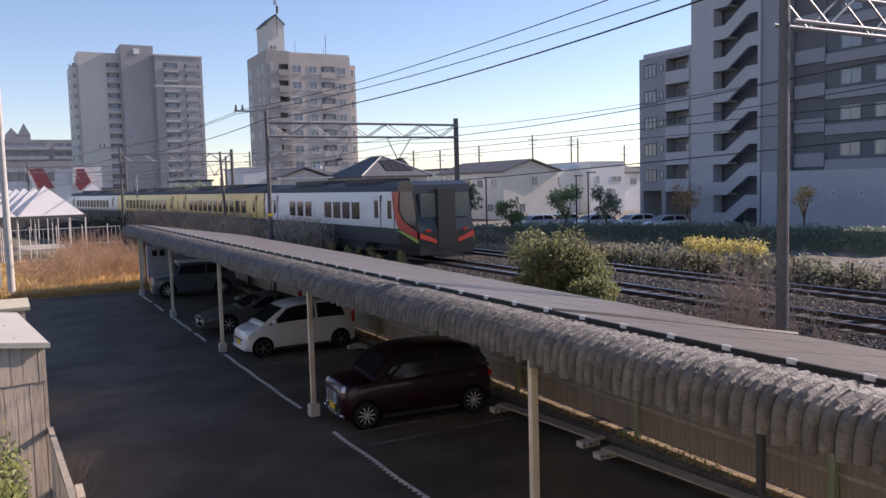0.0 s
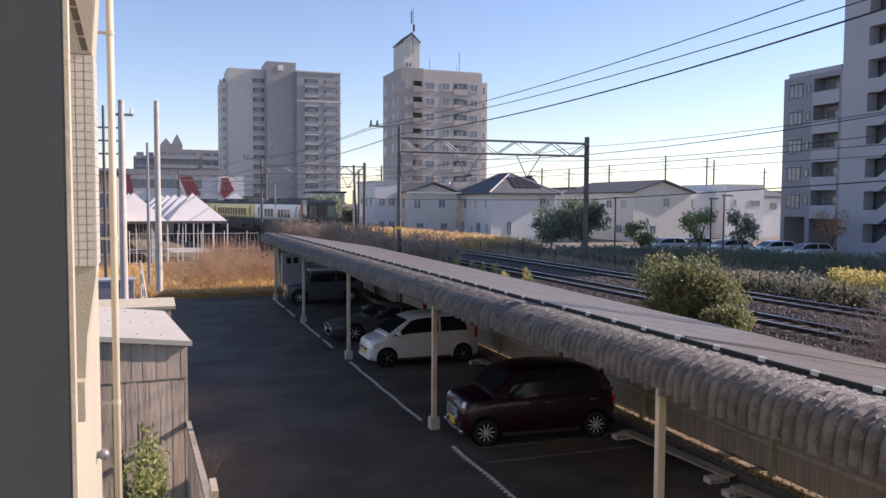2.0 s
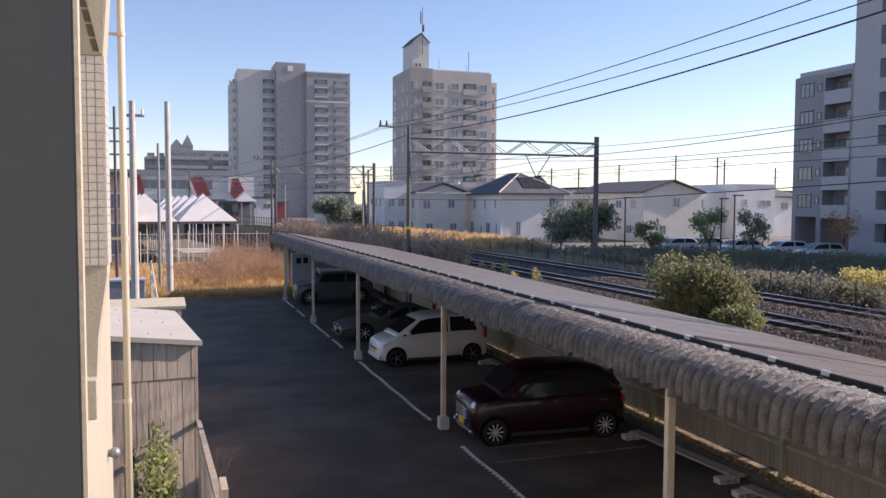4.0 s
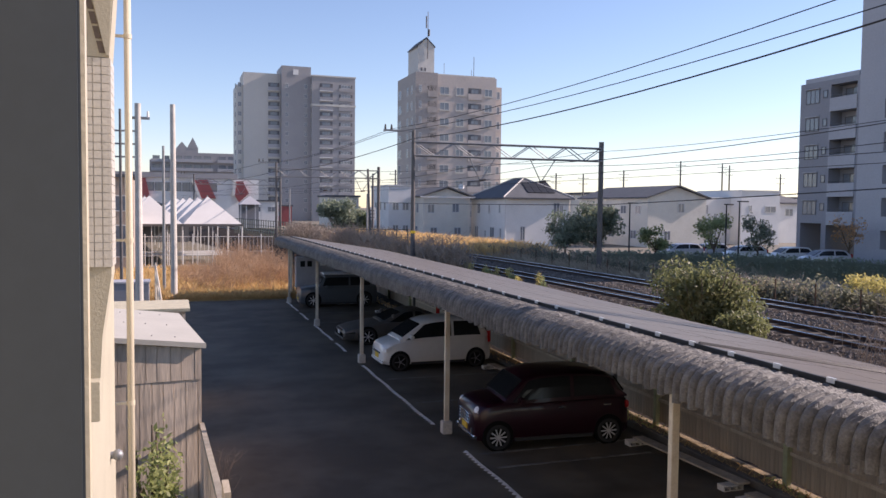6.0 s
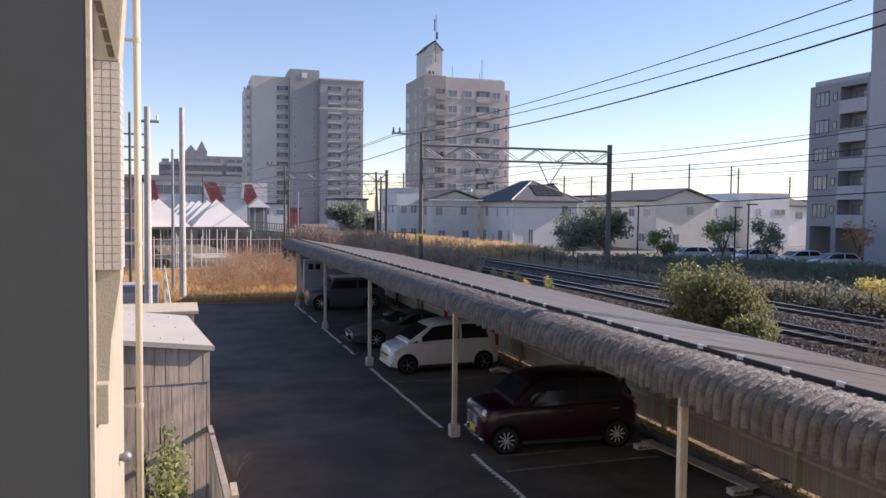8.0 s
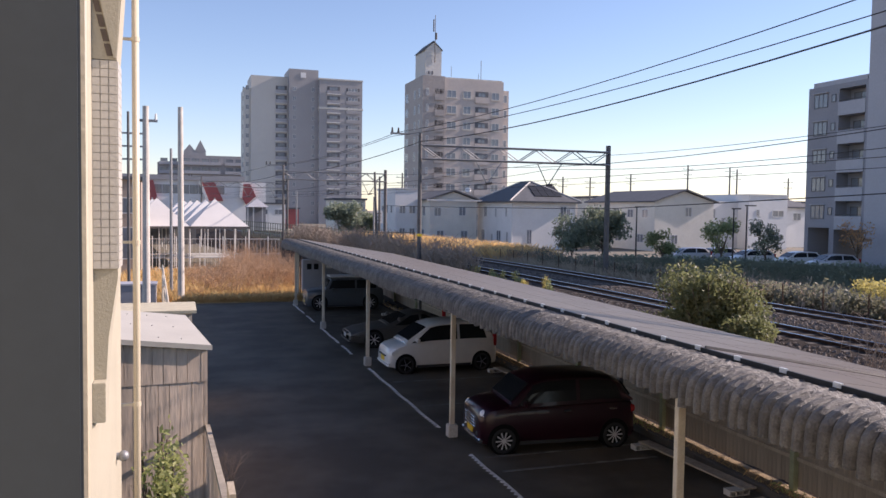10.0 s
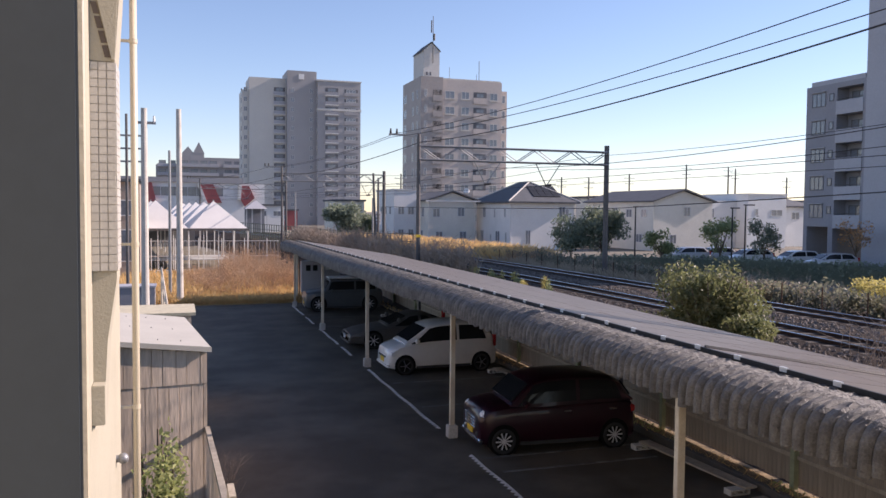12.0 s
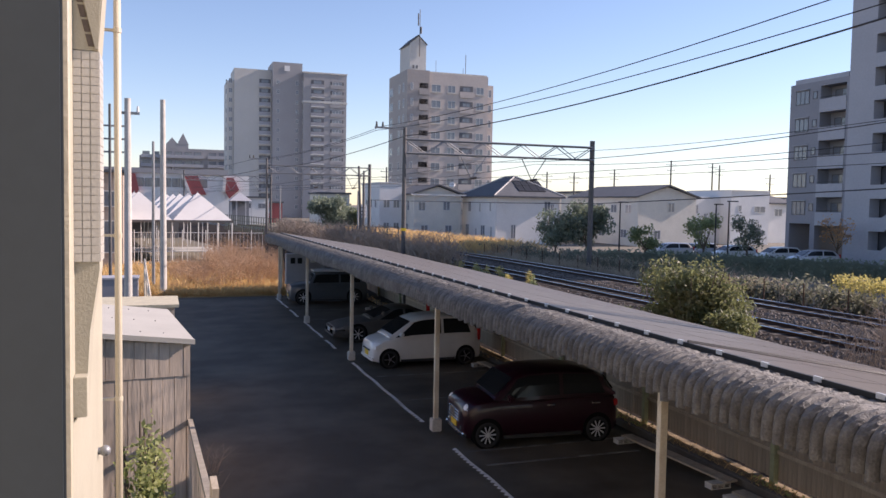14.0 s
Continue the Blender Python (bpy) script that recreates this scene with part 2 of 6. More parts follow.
def tube(bm, pts, r, seg=6):
    """One bent tube through the points."""
    rings = []
    for i, p in enumerate(pts):
        d = (Vector(pts[min(i + 1, len(pts) - 1)]) - Vector(pts[max(i - 1, 0)])).normalized()
        u = d.cross(Vector((0, 0, 1))).normalized() if abs(d.z) < 0.99 else Vector((1, 0, 0))
        v = u.cross(d)
        rings.append([bm.verts.new(Vector(p) + (u * math.cos(2 * math.pi * k / seg) + v * math.sin(2 * math.pi * k / seg)) * r) for k in range(seg)])
    for a, b in zip(rings, rings[1:]):
        for k in range(seg):
            bm.faces.new((a[k], a[(k + 1) % seg], b[(k + 1) % seg], b[k]))


def prism(bm, pts, axis, a, b):
    """Extrude a polygon (pairs) along axis from a to b. For x: pairs are (y, z); y: (x, z); z: (x, y)."""
    def at(p, w):
        return {"x": (w, p[0], p[1]), "y": (p[0], w, p[1]), "z": (p[0], p[1], w)}[axis]
    lo, hi = [bm.verts.new(at(p, a)) for p in pts], [bm.verts.new(at(p, b)) for p in pts]
    n = len(pts)
    for i in range(n):
        bm.faces.new((lo[i], lo[(i + 1) % n], hi[(i + 1) % n], hi[i]))
    bm.faces.new(lo[::-1])
    bm.faces.new(hi)
    bmesh.ops.recalc_face_normals(bm, faces=bm.faces[:])


def to_mesh(name, bm, material, smooth=False):
    me = bpy.data.meshes.new(name)
    bm.to_mesh(me)
    bm.free()
    me.materials.append(material)
    if smooth:
        for p in me.polygons:
            p.use_smooth = True
    return me


def part(name, bm, material, parent, label="", smooth=False):
    """Link a bmesh as one mesh object under a thing or a part."""
    ob = new(name, to_mesh(name, bm, material, smooth))
    ob.parent = parent
    return tagged(ob, label)


def bpart(name, dims, material, parent, label="", bevel=0.0):
    bm = bmesh.new()
    box(bm, *dims, bevel=bevel)
    return part(name, bm, material, parent, label)


def share(name, mesh, parent, m):
    """Another object on a mesh already made."""
    ob = new(name, mesh)
    ob.parent = parent
    ob.matrix_basis = m
    return ob


def thing(name, m, label, category, group="", kind=""):
    ob = new(name)
    ob.empty_display_size = 0.2
    ob.matrix_basis = m
    return tagged(ob, label, category, group, kind)


def setting(name, bm, material, label="", category="", smooth=False):
    return tagged(new(name, to_mesh(name, bm, material, smooth)), label, category, kind="structure")


def leaves(bm, c, r, n, size, rng, shell=0.55, lo=-1.0):
    """Scatter n small leaf quads in an uneven ellipsoid."""
    c = Vector(c)
    for _ in range(n):
        d = Vector((rng.gauss(0, 1), rng.gauss(0, 1), rng.gauss(0, 1))).normalized()
        if d.z < lo:
            d.z = -d.z
        k = rng.uniform(shell, 1.0) * (1 + 0.28 * noise.noise(d * 2.3 + c))
        p = c + Vector((d.x * r[0], d.y * r[1], d.z * r[2])) * k
        leaf(bm, p, size * rng.uniform(0.6, 1.3), rng)


def leaf(bm, p, s, rng):
    u = Vector((rng.gauss(0, 1), rng.gauss(0, 1), rng.gauss(0, 1))).normalized()
    w = u.orthogonal().normalized()
    w.rotate(Euler((rng.uniform(0, 6), rng.uniform(0, 6), 0)))
    w = (w - u * w.dot(u)).normalized()
    vs = [bm.verts.new(p + u * s), bm.verts.new(p + w * s * 0.45), bm.verts.new(p - u * s), bm.verts.new(p - w * s * 0.45)]
    bm.faces.new(vs)


def blade(bm, p, h, lean, w, rng):
    a = rng.uniform(0, 6.283)
    d, s = Vector((math.cos(a), math.sin(a), 0)), Vector((-math.sin(a), math.cos(a), 0))
    p = Vector(p)
    v = [bm.verts.new(p - s * w), bm.verts.new(p + s * w), bm.verts.new(p + d * lean * 0.5 * h + s * w * 0.6 + Vector((0, 0, h * 0.65))), bm.verts.new(p + d * lean * h + Vector((0, 0, h)))]
    bm.faces.new((v[0], v[1], v[2]))
    bm.faces.new((v[0], v[2], v[3]))


def twigs(bm, base, h, spread, n, rng, r=0.012):
    """A bare many-stemmed shrub."""
    base = Vector(base)
    for _ in range(n):
        a, s = rng.uniform(0, 6.283), rng.uniform(0.15, 1) * spread
        p = base + Vector((math.cos(a), math.sin(a), 0)) * s * 0.25
        tip = base + Vector((math.cos(a) * s, math.sin(a) * s, h * rng.uniform(0.55, 1.0)))
        mid = (p + tip) / 2 + Vector((rng.uniform(-1, 1), rng.uniform(-1, 1), 0.4)) * 0.15 * h
        rod(bm, p, mid, r, r * 0.7, 3, False)
        rod(bm, mid, tip, r * 0.7, r * 0.25, 3, False)
        for _ in range(3):
            q = mid.lerp(tip, rng.uniform(0.1, 0.9))
            rod(bm, q, q + Vector((rng.uniform(-1, 1), rng.uniform(-1, 1), rng.uniform(0.2, 1))) * 0.28 * h, r * 0.5, r * 0.2, 3, False)


# ---- railway line ----
RAIL_Z, TRACK_R, TRACK_S0, TRACK_END = 1.45, 500.0, 25.0, radians(25)
FAR_X, NEAR_X = 21.0, 17.2


def track(s, off=0.0):
    """Point and heading on the far track at s metres; off to the right of it."""
    x, y, h = FAR_X, s, 0.0
    if s > TRACK_S0:
        h = min((s - TRACK_S0) / TRACK_R, TRACK_END)
        x, y = FAR_X - TRACK_R * (1 - math.cos(h)), TRACK_S0 + TRACK_R * math.sin(h)
        more = max(0.0, s - TRACK_S0 - TRACK_R * TRACK_END)
        x, y = x - more * math.sin(h), y + more * math.cos(h)
    return x + off * math.cos(h), y + off * math.sin(h), h


STATIONS = [-60 + 10 * i for i in range(8)] + [20 + 5 * i for i in range(27)] + [155 + 12 * i for i in range(25)]


def sweep(bm, profile, stations=STATIONS, closed=True):
    """Sweep pairs (offset, z) along the line."""
    rows = []
    for s in stations:
        row = []
        for o, z in profile:
            x, y, _ = track(s, o)
            row.append(bm.verts.new((x, y, z)))
        rows.append(row)
    n = len(profile)
    for a, b in zip(rows, rows[1:]):
        for i in range(n if closed else n - 1):
            bm.faces.new((a[i], a[(i + 1) % n], b[(i + 1) % n], b[i]))
    bmesh.ops.recalc_face_normals(bm, faces=bm.faces[:])


# ---- ground ----
bm = bmesh.new()
box(bm, -700, 900, -200, 2200, -0.5, -0.02)
setting("ground", bm, SOIL, "flat town ground reaching the horizon", "ground")
bm = bmesh.new()
box(bm, -4.5, 11.4, -12, 41.4, -0.3, 0.0)
setting("car_park_surface", bm, ASPHALT, "dark worn asphalt of the car park", "asphalt")
bm = bmesh.new()
box(bm, -40, 12.5, 41.4, 62, -0.3, 0.02)
setting("dry_field", bm, EARTH, "sunlit dry grass field past the car park", "field")
bm = bmesh.new()
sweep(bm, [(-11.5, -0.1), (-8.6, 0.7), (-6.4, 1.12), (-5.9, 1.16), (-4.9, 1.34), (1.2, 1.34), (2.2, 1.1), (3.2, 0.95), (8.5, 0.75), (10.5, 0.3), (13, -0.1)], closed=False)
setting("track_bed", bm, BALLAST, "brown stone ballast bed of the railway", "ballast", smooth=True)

# sliver of sunlight along the bays, painted pale with the roof's corrugated teeth
for y0, y1 in ((9.0, 14.45), (16.6, 23.4), (25.9, 27.6), (28.2, 32.0), (33.6, 35.8), (36.6, 40.2)):
    bm = bmesh.new()
    y = y0
    while y < y1:
        x = 5.46 + 0.012 * math.sin(y * 3.1)
        prism(bm, [(x - 0.055, y + 0.07), (x + 0.02, y), (x + 0.055, y), (x + 0.055, y + 0.165), (x + 0.02, y + 0.165)], "z", -0.01, 0.005)
        y += 0.16
    setting("bay_and_sun_line", bm, SUNSLIVER, "toothed pale sliver of sunlight painted along the bays", "line")
# faded lines between the bays
for y in (13.45, 14.32, 18.6, 21.4, 24.8, 29.6, 32.6, 35.6):
    bm = bmesh.new()
    box(bm, 5.7, 9.0, y - 0.04, y + 0.04, -0.01, 0.004)
    setting("bay_and_sun_line", bm, WORNLINE, "faded white line between two bays", "line")

# ---- the camera's own building ----
WX = -0.49  # outer face of the wall along the car park
bm = bmesh.new()
box(bm, WX - 0.25, WX, -11, 7.6, -0.2, 8.4)
setting("wall_east", bm, CREAM, "cream rendered outer wall in sunlight", "wall")
bm = bmesh.new()
box(bm, -9, WX - 0.25, 7.35, 7.6, -0.2, 8.4)
setting("wall_north", bm, CREAM, "cream rendered end wall", "wall")
sash = thing("window_sash", pose(WX, 0.62, 4.85), "dark grey metal window sash standing open", "window frame")
bpart("frame", (-0.01, 0.424, -0.02, 0.0, -1.0, 1.2), FRAMEGREY, sash, bevel=0.002)
bpart("edge_seal", (0.424, 0.427, -0.018, -0.004, -1.0, 1.2), PLASTIC, sash, "pale weather strip")
bpart("glazing_bead", (0.19, 0.2, -0.024, -0.018, -1.0, 1.2), FRAMEGREY, sash)
bay = thing("bay_window", pose(WX, 5.2, 4.44), "tiled bay projecting from the cream wall", "bay window")
bpart("core", (0, 0.14, 0.006, 0.32, 0, 1.26), GROUT, bay)
tile_mesh = {}
for k in range(25):
    for j, (a, b) in enumerate(((0.002, 0.045), (0.05, 0.093), (0.098, 0.139))):
        if j not in tile_mesh:
            b2 = bmesh.new()
            box(b2, a, b, 0, 0.012, 0.0, 0.046)
            tile_mesh[j] = to_mesh("tile", b2, TILE)
        share("tile", tile_mesh[j], bay, pose(0, 0, 0.002 + k * 0.0503))
b2 = bmesh.new()
box(b2, 0, 0.008, 0, 0.1, 0, 0.046)
side_tile = to_mesh("tile", b2, TILE)
for k in range(25):
    for j in range(3):
        share("tile", side_tile, bay, pose(0.14, 0.008 + j * 0.105, 0.002 + k * 0.0503))
bm = bmesh.new()
prism(bm, [(0, 0), (0.14, 0), (0.14, -0.05), (0.085, -0.42), (0.055, -0.95), (0, -0.95)], "y", 0.02, 0.31)
part("corbel", bm, CREAM, bay, "tapered rendered corbel")
bpart("bracket_box", (0.0, 0.075, -0.1, 0.02, -0.92, -0.68), CREAM, bay, bevel=0.004)
bm = bmesh.new()
prism(bm, [(0, 1.262), (0.142, 1.262), (0.168, 1.62), (0.21, 2.4), (0, 2.4)], "y", 0.0, 0.33)
part("eave_box", bm, CREAM, bay, "flared rendered head of the bay")
for i in range(6):
    za, zb = 1.285 + i * 0.085, 1.355 + i * 0.085
    xa, xb = 0.122 - (za - 1.28) * 0.24, 0.122 - (zb - 1.28) * 0.24
    bm = bmesh.new()
    prism(bm, [(xa - 0.034, za), (xa, za), (xb, zb), (xb - 0.034, zb)], "y", -0.006, 0.01)
    part("vent_slot", bm, BROWN, bay, "dark ventilation slot")
bm = bmesh.new()
prism(bm, [(0.126, 1.27), (0.142, 1.27), (0.168, 1.8), (0.01, 1.8)], "y", -0.02, -0.001)
part("eave_lip", bm, CREAM, bay)
pipe = thing("downspout", pose(WX + 0.133, 7.63, 0), "cream plastic rainwater downpipe on wall brackets", "downpipe")
bm = bmesh.new()
rod(bm, (0, 0, 0.1), (0, 0, 8.3), 0.031, seg=16)
part("pipe", bm, PLASTIC, pipe, smooth=True)
for z in (1.5, 3.03, 4.5, 6.3):
    bm = bmesh.new()
    rod(bm, (0, 0, z - 0.02), (0, 0, z + 0.02), 0.036, seg=16)
    box(bm, -0.135, -0.02, -0.012, 0.012, z - 0.012, z + 0.012)
    part("bracket", bm, PLASTIC, pipe)


globe = thing("wall_lamp", pose(WX, 7.0, 2.75), "small pale globe lamp on the cream wall", "wall lamp")
bm = bmesh.new()
bmesh.ops.create_uvsphere(bm, u_segments=16, v_segments=10, radius=0.045, matrix=Matrix.Translation((0.055, 0, 0)))
part("shade", bm, STEEL, globe, "frosted round shade", smooth=True)
bm = bmesh.new()
rod(bm, (0, 0, 0.0), (0.03, 0, 0.0), 0.03, seg=12)
part("base", bm, STEEL, globe)


# ---- carport ----
def roof_z(x):
    return 3.18 - (x - 5.35) * 0.15


def rear_x(y):
    return float(np.interp(y, [-8, 0, 8.6, 11.5, 16.6, 26, 45], [8.7, 8.9, 9.3, 9.6, 9.95, 10.7, 11.3]))


# stretch below y = 0 is unseen, added to shade the near asphalt
Y0, Y1 = -8.0, 42.4
carport = thing("carport", pose(0, 0, 0), "long carport with a mossy corrugated slate roof", "carport")
# corrugated roof with a rounded hanging eave
PITCH = 0.14
sheet_rows = []
prof = [(9.0, 0.0), (7.4, 0.0), (6.1, 0.0)] + [(5.98 - 0.06 * q, 0.0) for q in range(10)]
prof += [(5.38, -0.006), (5.32, -0.018), (5.27, -0.045), (5.235, -0.09), (5.215, -0.15), (5.205, -0.22), (5.20, -0.29), (5.20, -0.365)]
nseg = int((Y1 - Y0) / PITCH * 8)
verts, faces = [], []
rough = random.Random(12)
for i in range(nseg + 1):
    y = Y0 + i * PITCH / 8
    w = abs(math.sin(math.pi * y / PITCH)) ** 0.5
    sheet = int(y / 0.91)
    jit = 0.012 * math.sin(sheet * 12.9) + 0.01 * math.sin(y * 1.7)
    low = 0.03 * math.sin(sheet * 7.1) + 0.025 * math.sin(int(y / PITCH) * 3.3)
    for j, (x, dz) in enumerate(prof):
        xx = rear_x(y) if j == 0 else x
        hang = max(0.0, (5.42 - x) / 0.2)
        verts.append((xx - 0.105 * w * min(1, hang) + jit * hang, y, roof_z(max(xx, 5.52)) + dz + 0.06 * w * (1 - min(1, hang)) + (low if j == len(prof) - 1 else 0) + rough.uniform(-0.017, 0.017) * (1 - 0.85 * min(1, hang))))
k = len(prof)
for i in range(nseg):
    for j in range(k - 1):
        a = i * k + j
        faces.append((a, a + 1, a + k + 1, a + k))
me = bpy.data.meshes.new("roof_sheet")
me.from_pydata(verts, [], faces)
me.materials.append(SLATE)
roof = new("roof_sheet", me)
roof.parent = carport
# boards added between fence and roof to keep low sun out
for ya in range(-8, 42, 2):
    bm = bmesh.new()
    xa, xb = rear_x(ya), rear_x(ya + 2)
    prism(bm, [(xa - 0.03, ya), (xa, ya), (xb, ya + 2), (xb - 0.03, ya + 2)], "z", 1.95, roof_z(min(xa, xb)) + 0.05)
    part("rear_board", bm, FENCEWOOD, carport)
sol = roof.modifiers.new("thick", "SOLIDIFY")
sol.thickness, sol.offset = 0.012, -1
for x in (5.5, 9.0):
    bpart("beam", (x - 0.05, x + 0.05, Y0, Y1, roof_z(x) - 0.40 if x < 6 else roof_z(x) - 0.3, roof_z(x) - 0.22 if x < 6 else roof_z(x) - 0.1), DARKSTEEL, carport)
for y in (-0.3, 7.8, 15.88, 23.9, 31.85, 39.8):
    bpart("post", (5.485, 5.585, y - 0.042, y + 0.042, 0.0, 2.76), POSTPAINT, carport, "cream painted steel post", bevel=0.006)
    bpart("footing", (5.43, 5.64, y - 0.105, y + 0.105, 0.0, 0.27), CONCRETE, carport, "concrete footing", bevel=0.015)
    bm = bmesh.new()
    prism(bm, [(5.5, roof_z(5.5) - 0.2), (9.2, roof_z(9.2) - 0.2), (9.2, roof_z(9.2) - 0.06), (5.5, roof_z(5.5) - 0.06)], "y", y - 0.04, y + 0.04)
    part("rafter", bm, DARKSTEEL, carport)
    bpart("rear_post", (9.55, 9.65, y - 0.05, y + 0.05, 0.0, 2.35), DARKSTEEL, carport)

# solar modules on the roof
solar = thing("solar_array", pose(0, 0, 0), "row of dark framed solar panels on the carport roof", "solar panels")
clip_bm = bmesh.new()
box(clip_bm, -0.018, 0.012, -0.05, 0.05, -0.02, 0.03)
clip_mesh = to_mesh("clamp", clip_bm, CLIP)
y = 0.9
col = 0
while y < 42:
    xa = 6.0 if y < 12.2 else 5.98
    for r in range(3):
        xb = rear_x(y + 0.5)
        u0, u1 = xa + (xb - xa) * r / 3, xa + (xb - xa) * (r + 1) / 3 - 0.02
        bm = bmesh.new()
        za, zb = (roof_z(u) + 0.135 - 0.035 * (u - xa) / (xb - xa) for u in (u0, u1))
        prism(bm, [(u0, za - 0.035), (u1, zb - 0.035), (u1, zb), (u0, za)], "y", y, y + 1.02)
        part("module", bm, PANEL, solar)
    bpart("frame_rail", (xa - 0.03, xa, y - 0.01, y + 1.03, roof_z(xa) + 0.03, roof_z(xa) + 0.135), PANELFRAME, solar)
    y += 1.04
    col += 1
for i in range(57):
    y = 0.9 + i * 0.72
    xa = 6.0 if y < 12.2 else 5.98
    share("clamp", clip_mesh, solar, pose(xa - 0.02, y, roof_z(xa) + 0.12))

bm = bmesh.new()
rod(bm, (6.0, 8.0, roof_z(6.0) + 0.13), (9.25, 6.95, roof_z(9.25) + 0.10), 0.035, seg=6)
part("row_gap", bm, PANELFRAME, solar, "dark gap between two panel blocks")

# ---- fence along the railway ----
fence = thing("board_fence", pose(0, 0, 0), "weathered brown board fence along the railway", "fence")
rng = random.Random(3)
bm = bmesh.new()
box(bm, -0.012, 0.012, 0, 0.104, 0.16, 2.4)
board = to_mesh("board", bm, FENCEWOOD)


def fence_x(y):
    return 9.98 + 0.012 * y


for i in range(300):
    y = 5.0 + i * 0.108
    share("board", board, fence, pose(fence_x(y) + rng.uniform(-0.006, 0.006), y, rng.uniform(-0.01, 0.01), 0, 0, rng.uniform(-1, 1)))
bm = bmesh.new()
for i in range(60):
    y = 37.4 + i * 0.108
    box(bm, fence_x(y) - 0.012, fence_x(y) + 0.012, y, y + 0.104, 0.16, 2.4)
tagged(part("board_stretch", bm, FENCEWOOD, fence), kind="stuff")
for y in (2.9, 6.9, 10.9, 14.9, 18.9, 22.9, 26.9, 30.9, 34.9, 38.9, 42.9):
    bpart("post", (fence_x(y) - 0.12, fence_x(y) - 0.02, y - 0.05, y + 0.05, 0, 1.95), GREENPOST, fence, "pale green post")
for z in (0.62, 1.55):
    bm = bmesh.new()
    prism(bm, [(fence_x(2) - 0.06, 2), (fence_x(2) - 0.015, 2), (fence_x(43) - 0.015, 43), (fence_x(43) - 0.06, 43)], "z", z, z + 0.06)
    part("rail", bm, PLANK, fence)
bm = bmesh.new()
prism(bm, [(9.4, -8), (9.52, -8), (9.95, 43), (9.83, 43)], "z", -0.1, 0.13)
setting("kerb", bm, DARKKERB, "low dark concrete kerb before the fence", "kerb")
bm = bmesh.new()
prism(bm, [(9.58, 2), (10.05, 2), (10.55, 43), (9.95, 43)], "z", -0.1, 0.09)
setting("planting_strip", bm, LITTER, "narrow strip of leaf litter under the fence", "soil")

# planks lying on blocks as wheel stops
for y in (9.2, 12.6, 17.3, 20.6, 25.5, 30.3, 33.8):
    plank = thing("plank", pose(9.22, y, 0.1, 0, 0, 4.2), "sun-bleached plank resting on concrete blocks", "plank", "planks along the fence")
    bpart("board", (-0.13, 0.13, -1.5, 1.5, 0.0, 0.035), PLANK, plank, bevel=0.004)
    for dy in (-1.38, 1.38):
        b = thing("concrete_block", pose(9.06 - 0.05 * dy, y + dy, 0), "hollow concrete block with three cores", "concrete block", "blocks under the planks")
        bm = bmesh.new()
        box(bm, -0.2, 0.2, -0.095, 0.095, 0, 0.02)
        box(bm, -0.2, 0.2, -0.095, 0.095, 0.08, 0.1)
        for x in (-0.19, -0.07, 0.07, 0.19):
            box(bm, x - 0.012, x + 0.012, -0.09, 0.09, 0.018, 0.082)
        part("block", bm, CONCRETE, b)


# ---- buildings ----
def window_mesh(w, h, depth=0.12, frame_mat=WFRAME, lights=2):
    bm = bmesh.new()
    t = 0.07
    xs = [x + d for x in [-w / 2 + (w - t) * q / lights for q in range(lights + 1)] for d in (0, t)]
    zs = [0, t, h - t, h]
    for lay in (-0.05, depth):
        grid = [[bm.verts.new((x, lay, z)) for z in zs] for x in xs]
        for a in range(len(xs) - 1):
            for b in range(3):
                if a % 2 == 0 or b != 1:
                    bm.faces.new((grid[a][b], grid[a + 1][b], grid[a + 1][b + 1], grid[a][b + 1]))
    bm.verts.ensure_lookup_table()
    half = len(bm.verts) // 2
    bm.verts.index_update()
    for e in [e for e in bm.edges if len(e.link_faces) == 1 and max(e.verts[0].index, e.verts[1].index) < half]:
        p, q = e.verts[0].index, e.verts[1].index
        bm.faces.new((bm.verts[p], bm.verts[q], bm.verts[q + half], bm.verts[p + half]))
    bmesh.ops.recalc_face_normals(bm, faces=bm.faces[:])
    fr = to_mesh("window", bm, frame_mat)
    bm = bmesh.new()
    box(bm, -w / 2 + t, w / 2 - t, -0.03, 0.02, t, h - t)
    return fr, to_mesh("pane", bm, GLASS)


WIN = {}


def window(parent, m, w, h, frame_mat=WFRAME, lights=2):
    """A framed window looking along its local -y."""
    key = (round(w, 2), round(h, 2), frame_mat.name, lights)
    if key not in WIN:
        WIN[key] = window_mesh(w, h, 0.12, frame_mat, lights)
    o = share("window", WIN[key][0], parent, m)
    share("pane", WIN[key][1], o, Matrix.Identity(4))
    return o


BALC = {}


def balcony(parent, m, w, h, material, solid=1.05, deep=0.9):
    """A flat balcony: a dark sheet painted as the shaded opening, with its parapet."""
    key = (round(w, 2), round(h, 2), material.name)
    if key not in BALC:
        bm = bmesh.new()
        # thin sheet on the wall face, its dark colour replaces the recess shade
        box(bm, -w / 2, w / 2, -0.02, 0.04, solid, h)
        a = to_mesh("opening_shade", bm, RECESS_SHADE)
        bm = bmesh.new()
        box(bm, -w / 2 - 0.05, w / 2 + 0.05, -0.22, -0.08, 0, solid)
        box(bm, -w / 2 - 0.05, w / 2 + 0.05, -0.2, 0.03, -0.1, 0.02)
        BALC[key] = (to_mesh("balcony", bm, material), a)
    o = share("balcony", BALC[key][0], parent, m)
    share("opening_shade", BALC[key][1], o, Matrix.Identity(4))
    return o


def face_y(x, y, z):
    return pose(x, y, z)  # wall looking towards -y


